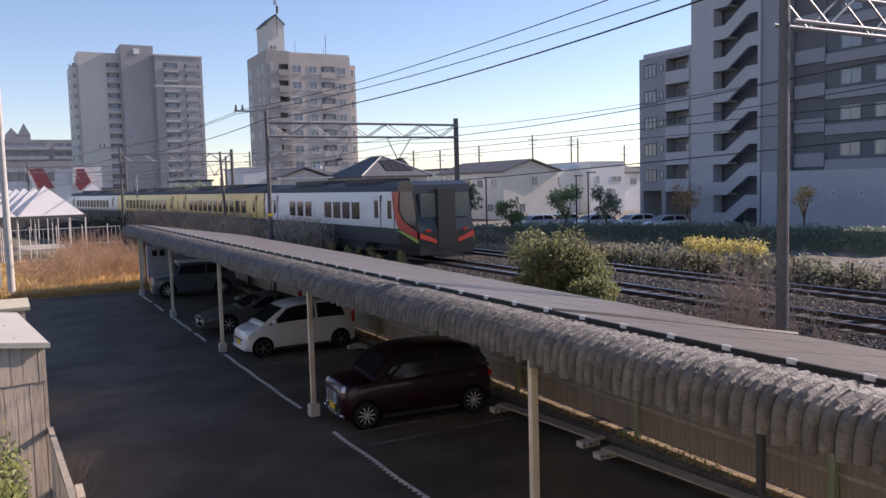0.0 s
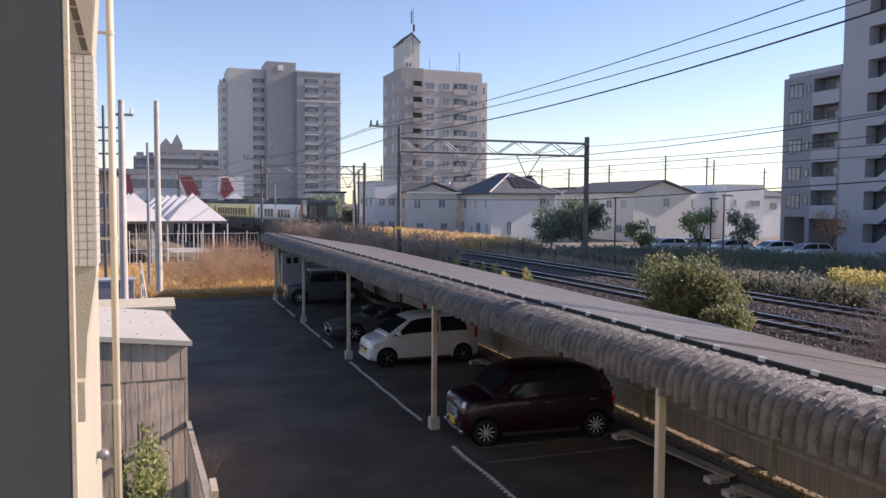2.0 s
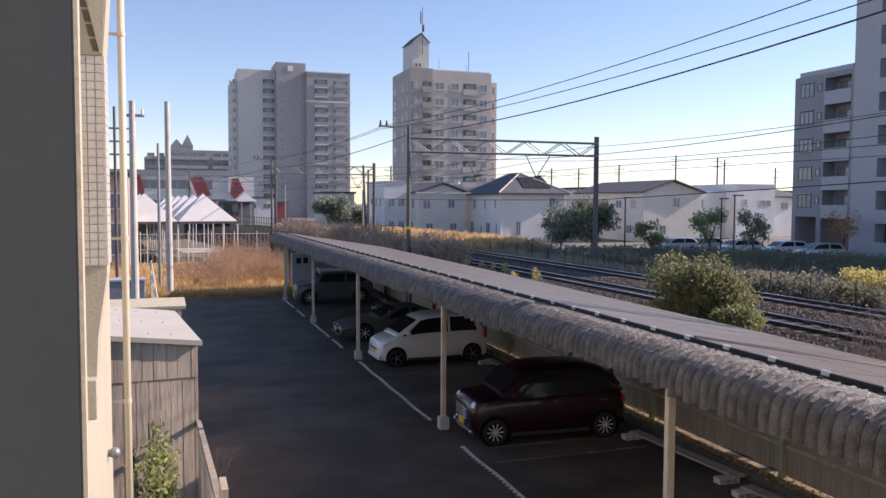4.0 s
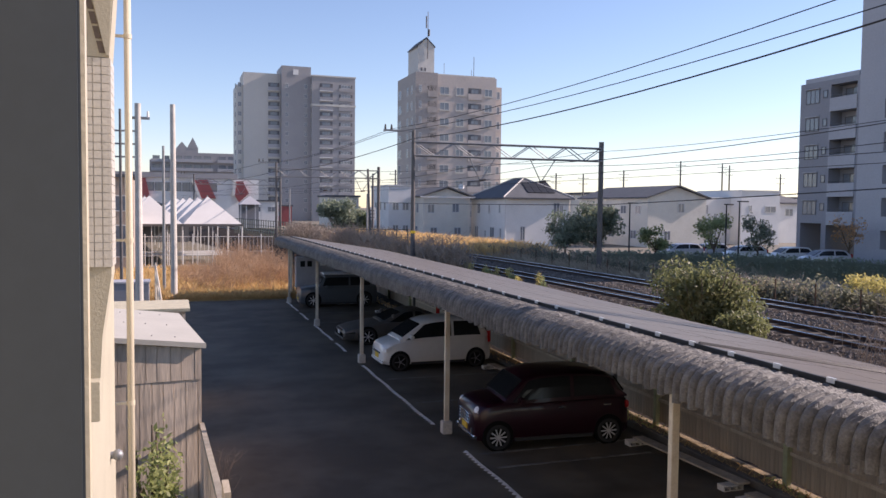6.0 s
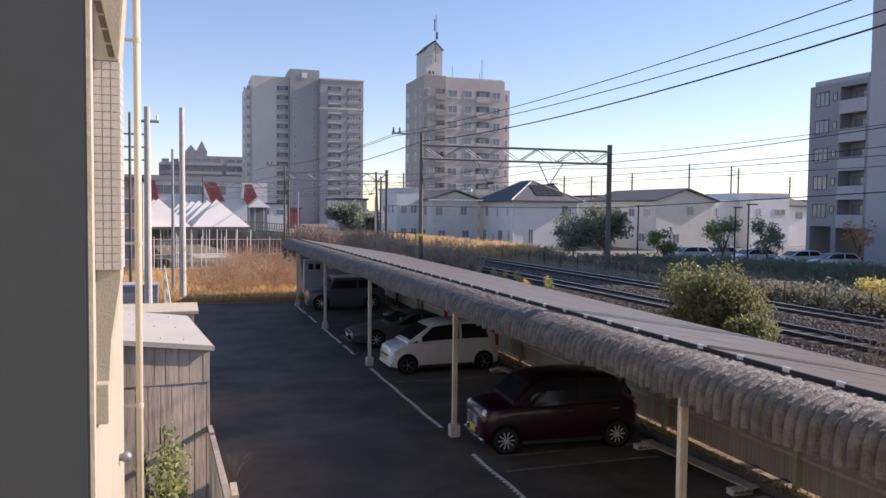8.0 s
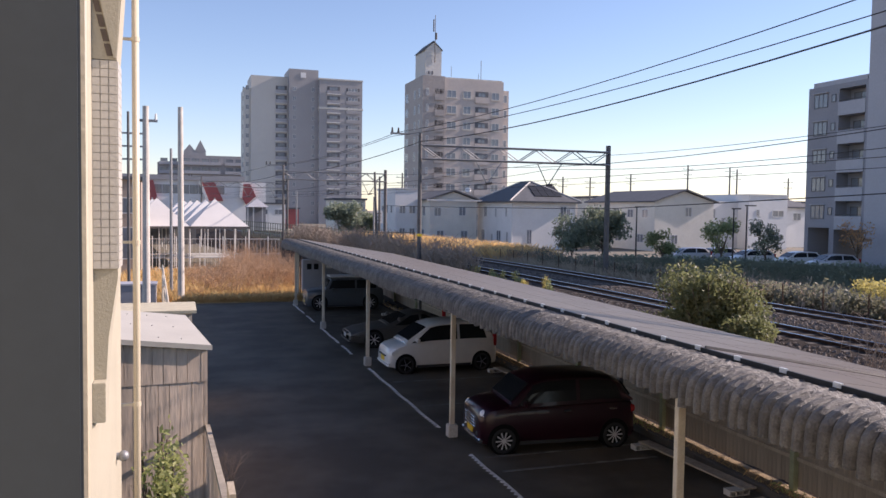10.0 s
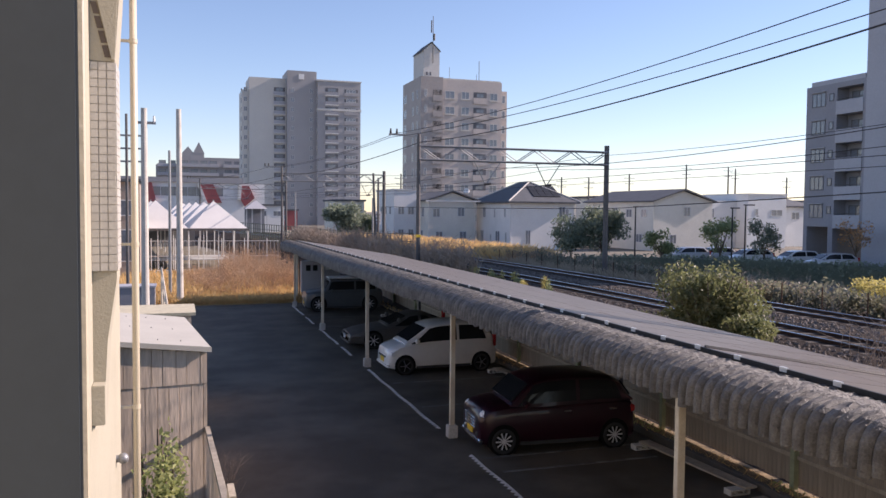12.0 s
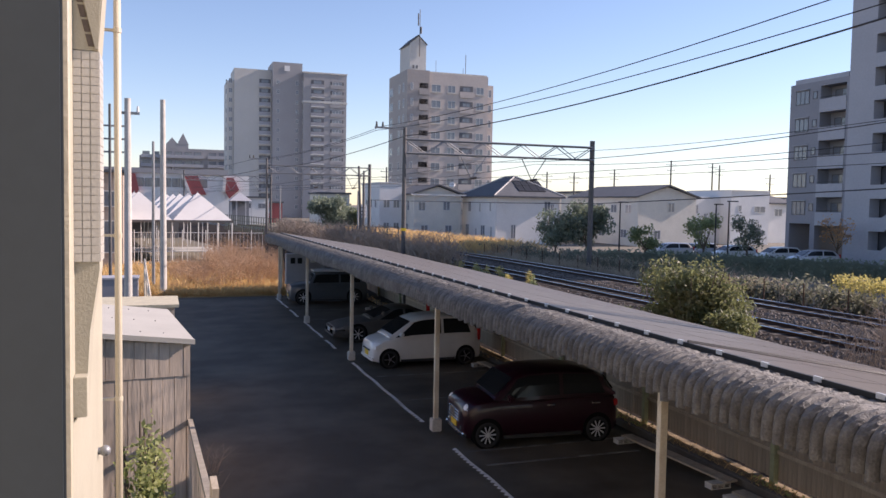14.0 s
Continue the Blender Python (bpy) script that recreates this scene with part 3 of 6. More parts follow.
def face_x(x, y, z):
    return pose(x, y, z, 0, 0, -90)  # wall looking towards -x


# brown tower with the penthouse
t2 = thing("apartment_tower", pose(41.7, 138.5, 0), "ten storey brown tiled apartment tower with a penthouse", "apartment tower")
bpart("wall", (0, 4.2, 0, 12, 0, 29.0), TOWERTILE, t2, "brown tiled walls")
bpart("wall", (4.2, 15.8, 0.35, 12, 0, 28.7), TOWERPALE, t2, "paler tiled walls")
bpart("wall", (15.8, 17.8, 2.6, 11.4, 0, 27.5), TOWERPALE, t2)
bpart("roof", (0.15, 15.6, 0.5, 11.8, 28.6, 28.95), CONCRETE, t2)
bm = bmesh.new()
prism(bm, [(1.5, 28.9), (4.6, 28.9), (4.6, 34.3), (3.05, 35.7), (1.5, 34.3)], "y", 3.5, 10.0)
house_top = part("penthouse", bm, TOWERLIGHT, t2, "pale gabled penthouse")
for a, b in (((1.3, 34.2), (3.05, 35.85)), ((4.8, 34.2), (3.05, 35.85))):
    bm = bmesh.new()
    prism(bm, [a, b, (b[0], b[1] + 0.16), (a[0], a[1] + 0.16)], "y", 3.4, 10.1)
    part("roof_slope", bm, ROOFTILE, house_top, "slate roof slope")
for x in (2.0, 2.7):
    bpart("vent", (x, x + 0.3, 3.45, 3.52, 29.8, 30.4), APTDARK, house_top)
for p, q, r in (((3.3, 3.4, 32), (3.3, 3.4, 40.6), 0.06), ((3.0, 3.4, 37.6), (3.0, 3.4, 39.8), 0.12), ((3.5, 3.4, 36.2), (3.5, 3.4, 37.4), 0.2), ((13.4, 6, 28.9), (13.4, 6, 33.5), 0.06), ((7.4, 6, 28.9), (7.4, 6, 32), 0.04), ((12.9, 6, 28.9), (12.9, 6, 31), 0.04)):
    bm = bmesh.new()
    rod(bm, p, q, r, seg=6)
    part("aerial", bm, DARKSTEEL, t2)
for f in range(10):
    z = 25.2 - f * 2.83
    for x, w in ((0.9, 0.5), (3.1, 1.5)):
        window(t2, face_y(x, 0, z + 0.2), w, 1.3) if w < 1 else balcony(t2, face_y(x, 0.02, z - 0.5), 1.7, 2.0, TOWERTILE)
    for x, w in ((5.6, 1.8), (8.6, 1.5), (14.2, 1.5)):
        window(t2, face_y(x, 0.35, z + 0.1), w, 1.35, TOWERLIGHT)
        bpart("window_sill", (x - w / 2 - 0.15, x + w / 2 + 0.15, 0.2, 0.35, z - 0.06, z + 0.06), TOWERLIGHT, t2)
    balcony(t2, face_y(11.5, 0.36, z - 0.6), 2.6, 2.1, TOWERPALE)
    window(t2, face_y(11.5, 0.34, z + 0.5), 1.5, 0.8, APTDARK)
    window(t2, face_y(16.8, 2.6, z), 1.3, 1.5)
    for y, w in ((2.2, 0.8), (5.0, 1.0), (10.3, 1.9)):
        window(t2, face_x(0, y, z), w, 1.6)

# grey twin tower, further off
t1 = thing("apartment_tower", pose(0, 0, 0), "fourteen storey grey and pale apartment tower", "apartment tower")
bpart("wall", (41.4, 54.9, 248, 262, 0, 44.6), TOWERGREY, t1, "grey tiled wing")
bpart("wall", (32.4, 41.4, 250, 262, 0, 47.6), TOWERGREY, t1, "grey tiled core")
bpart("wall", (21.2, 32.4, 253, 266, 0, 45.4), TOWERLIGHT, t1, "pale wing")
bpart("wall", (19.2, 21.2, 254, 266, 0, 41.6), TOWERLIGHT, t1, "pale wing")
bpart("cornice", (41.2, 55.1, 247.8, 262, 35.6, 36.2), TOWERLIGHT, t1)
bpart("roof", (41.2, 55.1, 247.8, 262.2, 44.6, 45.0), TOWERLIGHT, t1)
bpart("sign", (35.9, 37.5, 249.85, 250, 45.0, 46.6), WHITE, t1)
for f in range(14):
    z = 40.3 - f * 2.93
    deck = balcony(t1, face_y(45.8, 248, z), 4.0, 2.3, APTGREY)
    bpart("slab_edge", (-2.1, 2.1, -0.4, -0.1, -0.18, 0.06), WFRAME, deck, "white slab edge")
    window(t1, face_y(45.8, 247.97, z + 1.1), 2.6, 1.1, APTDARK, 3)
    balcony(t1, face_y(51.9, 248, z), 4.2, 2.1, TOWERGREY)
    window(t1, face_y(51.9, 247.97, z + 1.05), 3.0, 0.95, WFRAME, 3)
    for x in (34.0, 39.8):
        window(t1, face_y(x, 250, z + 0.6), 1.0, 1.3)
    deck = balcony(t1, face_y(30.4, 253, z), 3.4, 2.3, APTPALE)
    bpart("slab_edge", (-1.9, 1.9, -0.5, -0.1, -0.2, 0.05), WFRAME, deck, "white slab edge")
    window(t1, face_y(30.4, 252.97, z + 1.1), 2.2, 1.1, APTDARK)
    window(t1, face_x(19.2, 257.5, z + 0.6), 1.6, 1.4, APTDARK)
    window(t1, face_y(20.2, 254, z + 0.6), 1.0, 1.4)
    window(t1, face_x(41.4, 249.2, z + 0.6), 0.9, 1.3)

# the apartment house beside the line
apt = thing("apartment_building", pose(60, 0, 0), "blue-grey apartment building with an open zigzag staircase", "apartment building")
bpart("wall", (1.4, 14, 57.8, 65.1, 3.6, 17.4), APTGREY, apt)
bpart("wall", (0, 1.4, 61.2, 65.1, 3.6, 17.4), APTGREY, apt)
bpart("wall", (0, 1.4, 57.8, 58.1, 3.6, 17.4), APTGREY, apt)
bpart("wall", (0, 1.4, 58.1, 61.2, 16.9, 17.4), APTGREY, apt)
bpart("wall", (0, 14, 64.6, 65.1, 0.0, 3.6), APTGREY, apt)
bpart("column", (0.1, 0.8, 61.4, 62.0, 0.0, 3.6), APTGREY, apt)
bpart("parapet", (0.3, 13.7, 58.2, 64.8, 17.4, 17.9), APTPALE, apt)
bpart("wall", (0, 12, 49.6, 49.9, 0, 31), APTPALE, apt)
bpart("stair_wall", (0, 1.2, 55.0, 57.8, 0, 31), APTPALE, apt)
# stairwell back, the shade of the open stairs put into its colour
bpart("stair_shade_back", (1.4, 12, 49.9, 57.8, 0, 31), APTDARK, apt)
for f in range(10):
    z = 0.2 + f * 2.92
    bm = bmesh.new()
    prism(bm, [(55.0, z), (53.4, z), (50.9, z + 1.75), (49.9, z + 1.75), (49.9, z + 2.95), (51.2, z + 2.95), (53.6, z + 1.25), (55.0, z + 1.25)], "x", 0, 0.22)
    part("stair_parapet", bm, APTPALE, apt)
    bpart("landing", (0.2, 1.4, 53.4, 55.0, z, z + 0.2), APTPALE, apt)
# wall coloured dark as the shade between the balcony bands
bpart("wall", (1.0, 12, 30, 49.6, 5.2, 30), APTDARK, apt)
bpart("pier", (0.2, 1.0, 46.9, 49.6, 0, 31), APTGREY, apt)
bpart("podium", (0, 14, 30, 49.4, 0, 5.2), APTPALE, apt)
for f in range(5):
    z = 3.9 + f * 2.72
    deck = bpart("balcony", (-0.08, 0.1, 58.05, 61.25, z - 0.42, z + 0.86), APTPALE, apt, "pale balcony parapet")
    bpart("floor_slab", (0.1, 1.4, 58.1, 61.2, z - 0.42, z - 0.22), APTPALE, deck)
    bpart("handrail", (-0.02, 0.04, 58.1, 61.2, z + 1.0, z + 1.05), DARKSTEEL, deck)
    window(apt, face_x(1.4, 59.9, z - 0.1), 1.7, 1.9, DARKSTEEL)
    bpart("partition", (0.3, 1.4, 58.35, 58.42, z - 0.22, z + 1.5), APTPALE, deck)
    window(apt, face_x(0, 63.45, z + 0.55), 1.75, 1.35, APTDARK, 3)
    bpart("window_hood", (-0.18, 0.0, 62.5, 64.4, z + 1.96, z + 2.02), APTPALE, apt)
    window(apt, face_x(0, 61.85, z + 0.95), 0.55, 0.75, APTDARK, 1)
for f in range(8):
    z = 5.6 + f * 2.92
    balcony(apt, face_x(0.98, 45.2, z), 2.8, 2.6, APTGREY)
    for y in (41.5, 38.5, 35):
        window(apt, face_x(1.0, y, z + 0.7), 1.8, 1.2, APTGREY)
    bpart("floor_band", (0.82, 1.0, 30, 43.7, z - 0.4, z + 0.45), APTGREY, apt, "grey balcony band")
for i in range(6):
    window(apt, face_x(0, 47 - i * 2.4, 3.0), 0.45, 0.5)


def hip_roof(bm, x0, x1, y0, y1, z0, z1, over=0.5):
    x0, x1, y0, y1 = x0 - over, x1 + over, y0 - over, y1 + over
    w, d = x1 - x0, y1 - y0
    if d > w:
        a, b = ((x0 + x1) / 2, y0 + w / 2, z1), ((x0 + x1) / 2, y1 - w / 2, z1)
    else:
        a, b = (x0 + d / 2, (y0 + y1) / 2, z1), (x1 - d / 2, (y0 + y1) / 2, z1)
    v = [bm.verts.new(p) for p in ((x0, y0, z0), (x1, y0, z0), (x1, y1, z0), (x0, y1, z0), a, b)]
    quads = ((0, 1, 4), (1, 2, 5, 4), (2, 3, 5), (3, 0, 4, 5)) if d > w else ((0, 1, 5, 4), (1, 2, 5), (2, 3, 4, 5), (3, 0, 4))
    for q in quads:
        bm.faces.new([v[i] for i in q])
    bm.faces.new((v[3], v[2], v[1], v[0]))
    box(bm, x0, x1, y0, y1, z0 - 0.2, z0 - 0.005)


def gable_roof(bm, x0, x1, y0, y1, z0, z1, along, over=0.5, thick=0.18):
    x0, x1, y0, y1 = x0 - over, x1 + over, y0 - over, y1 + over
    if along == "x":
        m = (y0 + y1) / 2
        prism(bm, [(y0, z0), (m, z1), (y1, z0), (y1, z0 - thick), (m, z1 - thick), (y0, z0 - thick)], "x", x0, x1)
    else:
        m = (x0 + x1) / 2
        prism(bm, [(x0, z0), (m, z1), (x1, z0), (x1, z0 - thick), (m, z1 - thick), (x0, z0 - thick)], "y", y0, y1)


h = thing("house", pose(0, 0, 0), "white two storey house with a dark hipped roof and solar panels", "house")
bpart("wall", (39.6, 48.3, 92, 104, 0, 6.0), WHITE, h)
bm = bmesh.new()
hip_roof(bm, 39.6, 48.3, 92, 104, 6.1, 8.7, 0.6)
part("roof", bm, ROOFTILE, h)
for i in range(4):
    for j in range(2):
        bm = bmesh.new()
        ya, yb = 92.5 + j * 1.35, 93.8 + j * 1.35
        prism(bm, [(ya, 6.16 + (ya - 91.4) * 0.525), (yb, 6.16 + (yb - 91.4) * 0.525), (yb, 6.21 + (yb - 91.4) * 0.525), (ya, 6.21 + (ya - 91.4) * 0.525)], "x", 42.9 + i * 0.95 + j * 0.1, 43.8 + i * 0.95 + j * 0.1)
        part("solar_panel", bm, PANELFRAME, h, "dark roof solar panel")
for a, b in (((39.0, 91.4, 6.15), (43.95, 96.35, 8.76)), ((48.9, 91.4, 6.15), (43.95, 96.35, 8.76)), ((39.0, 104.6, 6.15), (43.95, 99.65, 8.76)), ((43.95, 96.35, 8.76), (43.95, 99.65, 8.76))):
    bm = bmesh.new()
    rod(bm, a, b, 0.09, seg=6)
    part("ridge_cap", bm, TOWERLIGHT, h)
for x, y in ((39.5, 91.95), (48.3, 91.95), (39.5, 104)):
    bm = bmesh.new()
    rod(bm, (x, y, 0), (x, y, 6.0), 0.05, seg=6)
    part("drainpipe", bm, WFRAME, h)
for x, z, w, hh in ((46.6, 3.9, 0.9, 1.6), (47.3, 4.0, 0.5, 1.2), (41.9, 0.7, 0.7, 1.8)):
    window(h, face_y(x, 92, z), w, hh)
for y, z, w, hh in ((93.6, 0.8, 0.5, 1.4), (96.4, 0.9, 1.4, 1.4), (98.8, 0.8, 0.5, 1.0), (94.0, 4.1, 0.5, 1.2), (97.5, 4.0, 0.5, 1.2), (101.2, 4.0, 1.0, 1.4), (102.0, 0.7, 1.2, 1.6)):
    window(h, face_x(39.6, y, z), w, hh)
h = thing("house", pose(0, 0, 0), "white two storey house with a low gabled roof", "house")
bpart("wall", (31.9, 38.6, 102, 112, 0, 6.3), WHITE2, h)
bm = bmesh.new()
gable_roof(bm, 31.9, 38.6, 102, 112, 6.3, 7.6, "y")
part("roof", bm, ROOFTILE, h)
bm = bmesh.new()
prism(bm, [(31.95, 6.2), (38.55, 6.2), (35.25, 7.3)], "y", 102.01, 102.3)
part("gable", bm, WHITE2, h)
bm = bmesh.new()
rod(bm, (37.0, 101.3, 7.5), (36.9, 101.1, 7.6), 0.42, 0.36, 16)
part("satellite_dish", bm, WHITE, h, "white satellite dish")
bpart("air_conditioner", (33.9, 34.7, 101.6, 101.95, 0.2, 0.9), WFRAME, h)
bpart("barge_board", (31.3, 39.2, 101.38, 101.46, 6.05, 6.25), WFRAME, h)
for x, z in ((33.0, 4.0), (36.5, 4.1), (33.4, 0.9), (36.8, 0.9)):
    window(h, face_y(x, 102, z), 1.0, 1.2)
for y, z in ((104.5, 4), (108, 4), (110.5, 4), (105, 0.9), (109, 0.9)):
    window(h, face_x(31.9, y, z), 1.0, 1.3)
h = thing("house", pose(0, 0, 0), "white flat roofed two storey house", "house")
bpart("wall", (28.2, 31.6, 106, 116, 0, 7.6), WHITE, h)
bpart("parapet", (28.1, 31.7, 105.9, 116.1, 7.6, 7.8), WFRAME, h)
for x in (29.2, 30.6):
    window(h, face_y(x, 106, 4.3), 0.9, 1.1)
    window(h, face_y(x, 106, 1.0), 0.8, 1.3)
for y in (108, 110.4, 113):
    window(h, face_x(28.2, y, 4.3), 0.9, 1.1)
h = thing("house", pose(0, 0, 0), "ivory two storey house with a gable end", "house")
bpart("wall", (56.7, 65.4, 86.8, 104, 0, 6.4), WHITE2, h)
bm = bmesh.new()
gable_roof(bm, 56.7, 65.4, 86.8, 104, 6.35, 7.9, "y", 0.45)
part("roof", bm, ROOFTILE, h)
bm = bmesh.new()
prism(bm, [(56.75, 6.3), (65.35, 6.3), (61.05, 7.6)], "y", 86.82, 87.1)
part("gable", bm, WHITE2, h)
for y, z in ((89, 4.2), (92.5, 4.2), (96, 4.3), (99.5, 4.2), (90, 1.0), (95.5, 1.0)):
    window(h, face_x(56.7, y, z), 1.4, 1.1)
for x, z in ((61.6, 4.4), (59.6, 0.9)):
    window(h, face_y(x, 86.8, z), 1.0, 1.2)
h = thing("house", pose(0, 0, 0), "white flat roofed modern house", "house")
bpart("wall", (74.5, 81.0, 91.2, 101, 0, 7.4), WHITE, h)
bpart("wall", (68.6, 74.5, 93.5, 101, 0, 6.6), WHITE, h)
bpart("parapet", (74.4, 81.1, 91.1, 101.1, 7.4, 7.6), WFRAME, h)
for x, z, w in ((76.0, 4.6, 0.5), (79.4, 4.5, 1.9), (79.4, 1.2, 1.6)):
    window(h, face_y(x, 91.2, z), w, 0.9)
for x, z, w in ((70.5, 4.2, 0.5), (72.0, 3.0, 0.5), (71.0, 0.8, 1.4)):
    window(h, face_y(x, 93.5, z), w, 1.3)
h = thing("house", pose(0, 0, 0), "pale two storey house behind the others", "house")
bpart("wall", (47.5, 56, 106, 116, 0, 6.6), WHITE2, h)
bm = bmesh.new()
hip_roof(bm, 47.5, 56, 106, 116, 6.6, 8.3, 0.5)
part("roof", bm, ROOFTILE, h)
for y in (108, 112):
    window(h, face_x(47.5, y, 4.1), 1.4, 1.1)
h = thing("house", pose(0, 0, 0), "small white house at the edge of the parking lot", "house")
bpart("wall", (82.5, 90, 96, 106, 0, 6.0), WHITE, h)
bm = bmesh.new()
hip_roof(bm, 82.5, 90, 96, 106, 6.0, 7.6, 0.5)
part("roof", bm, ROOFTILE, h)
for x in (84, 87):
    window(h, face_y(x, 96, 4.0), 1.4, 1.1)

# long white hall with slanting red panels
hall = thing("hall", pose(0, 0, 0), "long white hall with slanting red panels", "hall")
bpart("wall", (-16, 22, 216, 232, 0, 11.6), WHITE, hall)
bpart("roof_edge", (-16.3, 16.5, 215.4, 232, 11.6, 12.9), TOWERGREY, hall)
for i in range(8):
    window(hall, face_y(-5 + i * 2.2, 216, 8.2), 2.0, 2.2, APTDARK)
for outline in ([(5.6, 11.1), (8.95, 11.2), (11.1, 6.4), (7.55, 6.4)], [(16.1, 10.9), (17.9, 11.0), (19.4, 7.8), (16.9, 5.5), (15.8, 7.4)], [(-7.9, 11.6), (-6.0, 11.4), (-4.95, 6.6), (-6.9, 6.5)]):
    bm = bmesh.new()
    prism(bm, outline, "y", 215.2, 215.9)
    panel = part("red_panel", bm, REDPAINT, hall, "dull red slanting panel")
    (xa, za), (xb, zb) = outline[0], outline[-1]
    bm = bmesh.new()
    prism(bm, [(xa - 0.7, za + 0.2), (xa + 0.05, za + 0.2), (xb + 0.05, zb - 0.2), (xb - 0.7, zb - 0.2)], "y", 215.0, 215.95)
    part("white_edge", bm, WFRAME, panel, "white sloping edge")
shelter = thing("platform_shelter", pose(9.5, 120, 0), "small open shelter with a pale hipped roof", "shelter")
bm = bmesh.new()
v = [bm.verts.new(p) for p in ((-0.1, 0, 4.9), (3.2, 0, 4.9), (3.2, 3, 4.9), (-0.1, 3, 4.9), (1.55, 1.5, 6.2))]
for q in ((0, 1, 4), (1, 2, 4), (2, 3, 4), (3, 0, 4), (3, 2, 1, 0)):
    bm.faces.new([v[k] for k in q])
part("roof", bm, APTPALE, shelter, "pale grey hipped roof")
for x in (0.1, 0.9, 2.2, 3.0):
    bpart("post", (x, x + 0.14, 0.1, 0.24, 0, 4.9), WFRAME, shelter)
bpart("back_wall", (0.1, 3.0, 2.7, 2.85, 0, 4.9), APTGREY, shelter)
back = thing("office_block", pose(0, 0, 0), "grey four storey block in the distance", "office block")
bpart("wall", (0.5, 30, 300, 320, 0, 23.2), TOWERGREY, back)
bpart("wall", (-7, 4, 302, 320, 0, 20.5), TOWERGREY, back)
for f in range(6):
    for x0, x1, y in ((1.0, 14.5, 300), (16.0, 29.5, 300), (-6.5, 0.3, 302)):
        z = 4.0 + f * 3.15
        bpart("balcony", (x0, x1, y - 1.0, y, z, z + 1.1), APTPALE, back, "pale balcony band")
        for k in range(int((x1 - x0) / 3.3)):
            window(back, face_y(x0 + 1.7 + k * 3.3, y, z + 0.4), 2.4, 1.9, APTDARK)
twin = thing("twin_gable_tower", pose(-2.6, 0, -4.0), "grey tower top with two pointed gables, far away", "tower")
bpart("wall", (5, 14.5, 380, 390, 3.9, 34), TOWERGREY, twin)
bm = bmesh.new()
prism(bm, [(5, 34), (10, 34), (7.5, 37)], "y", 380, 390)
part("roof", bm, TOWERGREY, twin)
bm = bmesh.new()
prism(bm, [(9.6, 34), (14.6, 34), (12.2, 39)], "y", 379.9, 390)
part("roof", bm, TOWERGREY, twin)
beige = thing("small_house", pose(-3.6, 58, 0), "small beige-walled house with a dark flat roof", "house")
bpart("wall", (-4, 1.2, 0, 8, 0, 6.6), BEIGE, beige)
bpart("roof", (-4.3, 1.45, -0.3, 8.3, 6.6, 6.8), ROOFTILE, beige)
window(beige, face_y(0.35, 0, 1.2), 0.9, 2.2, WFRAME)
window(beige, face_y(0.35, 0, 4.3), 0.8, 1.1, WFRAME)

# tent-roofed nursery
tent = thing("tent_hall", pose(5.45, 66.0, 0, 0, 0, 4.5), "open hall with rows of white pyramid tent roofs on steel posts", "tent hall")
for c in range(3):
    for r in range(6):
        xa, ya = -4.55 * (c + 1), 7.0 * r
        bm = bmesh.new()
        v = [bm.verts.new(p) for p in ((xa, ya, 3.28), (xa + 4.5, ya, 3.28), (xa + 4.5, ya + 6.95, 3.28), (xa, ya + 6.95, 3.28), (xa + 2.25, ya + 3.45, 5.5))]
        for q in ((0, 1, 4), (1, 2, 4), (2, 3, 4), (3, 0, 4), (3, 2, 1, 0)):
            bm.faces.new([v[k] for k in q])
        part("roof", bm, TENT, tent, "white pyramid tent roof")
        bm = bmesh.new()
        box(bm, xa + 2.2, xa + 2.3, ya + 3.4, ya + 3.5, 5.42, 5.6)
        part("finial", bm, STEEL, tent)
bpart("gutter", (-13.6, 0.05, -0.12, 0.0, 3.1, 3.29), DARKSTEEL, tent, "dark gutter")
for r in range(7):
    bpart("side_beam", (-0.04, 0.04, 7.0 * r - 0.05, 7.0 * r + 6.9, 3.14, 3.27), DARKSTEEL, tent) if r < 6 else None
for k in range(13):
    bm = bmesh.new()
    rod(bm, (-0.05 - k * 1.14, 0.0, 0), (-0.05 - k * 1.14, 0.0, 3.12), 0.055 if k % 4 == 0 else 0.03)
    part("post", bm, WFRAME, tent)
for k in range(1, 6):
    for x in (-0.1, -4.55):
        bm = bmesh.new()
        rod(bm, (x, 7.0 * k, 0), (x, 7.0 * k, 3.12), 0.055)
        part("post", bm, WFRAME, tent)
for k in range(3):
    bpart("plant_bench", (-12.5, -1.0, 1.6 + k * 2.2, 2.8 + k * 2.2, 0.7, 0.78), WFRAME, tent)
bpart("back_wall", (-13.5, 0, 41.8, 42.0, 0, 3.1), RECESS_SHADE, tent)
nf = thing("mesh_fence", pose(0, 60.5, 0), "pale wire mesh fence on thin posts", "fence")
for i in range(46):
    x = -5 + i * 0.27
    bm = bmesh.new()
    rod(bm, (x, 0, 0), (x, 0, 2.7 if i % 6 == 0 else 2.5), 0.03 if i % 6 == 0 else 0.008, seg=5)
    part("post" if i % 6 == 0 else "bar", bm, WFRAME, nf)
for z in (0.4, 1.4, 2.5):
    bm = bmesh.new()
    rod(bm, (-5, 0, z), (7.2, 0, z), 0.02, seg=5)
    part("rail", bm, WFRAME, nf)


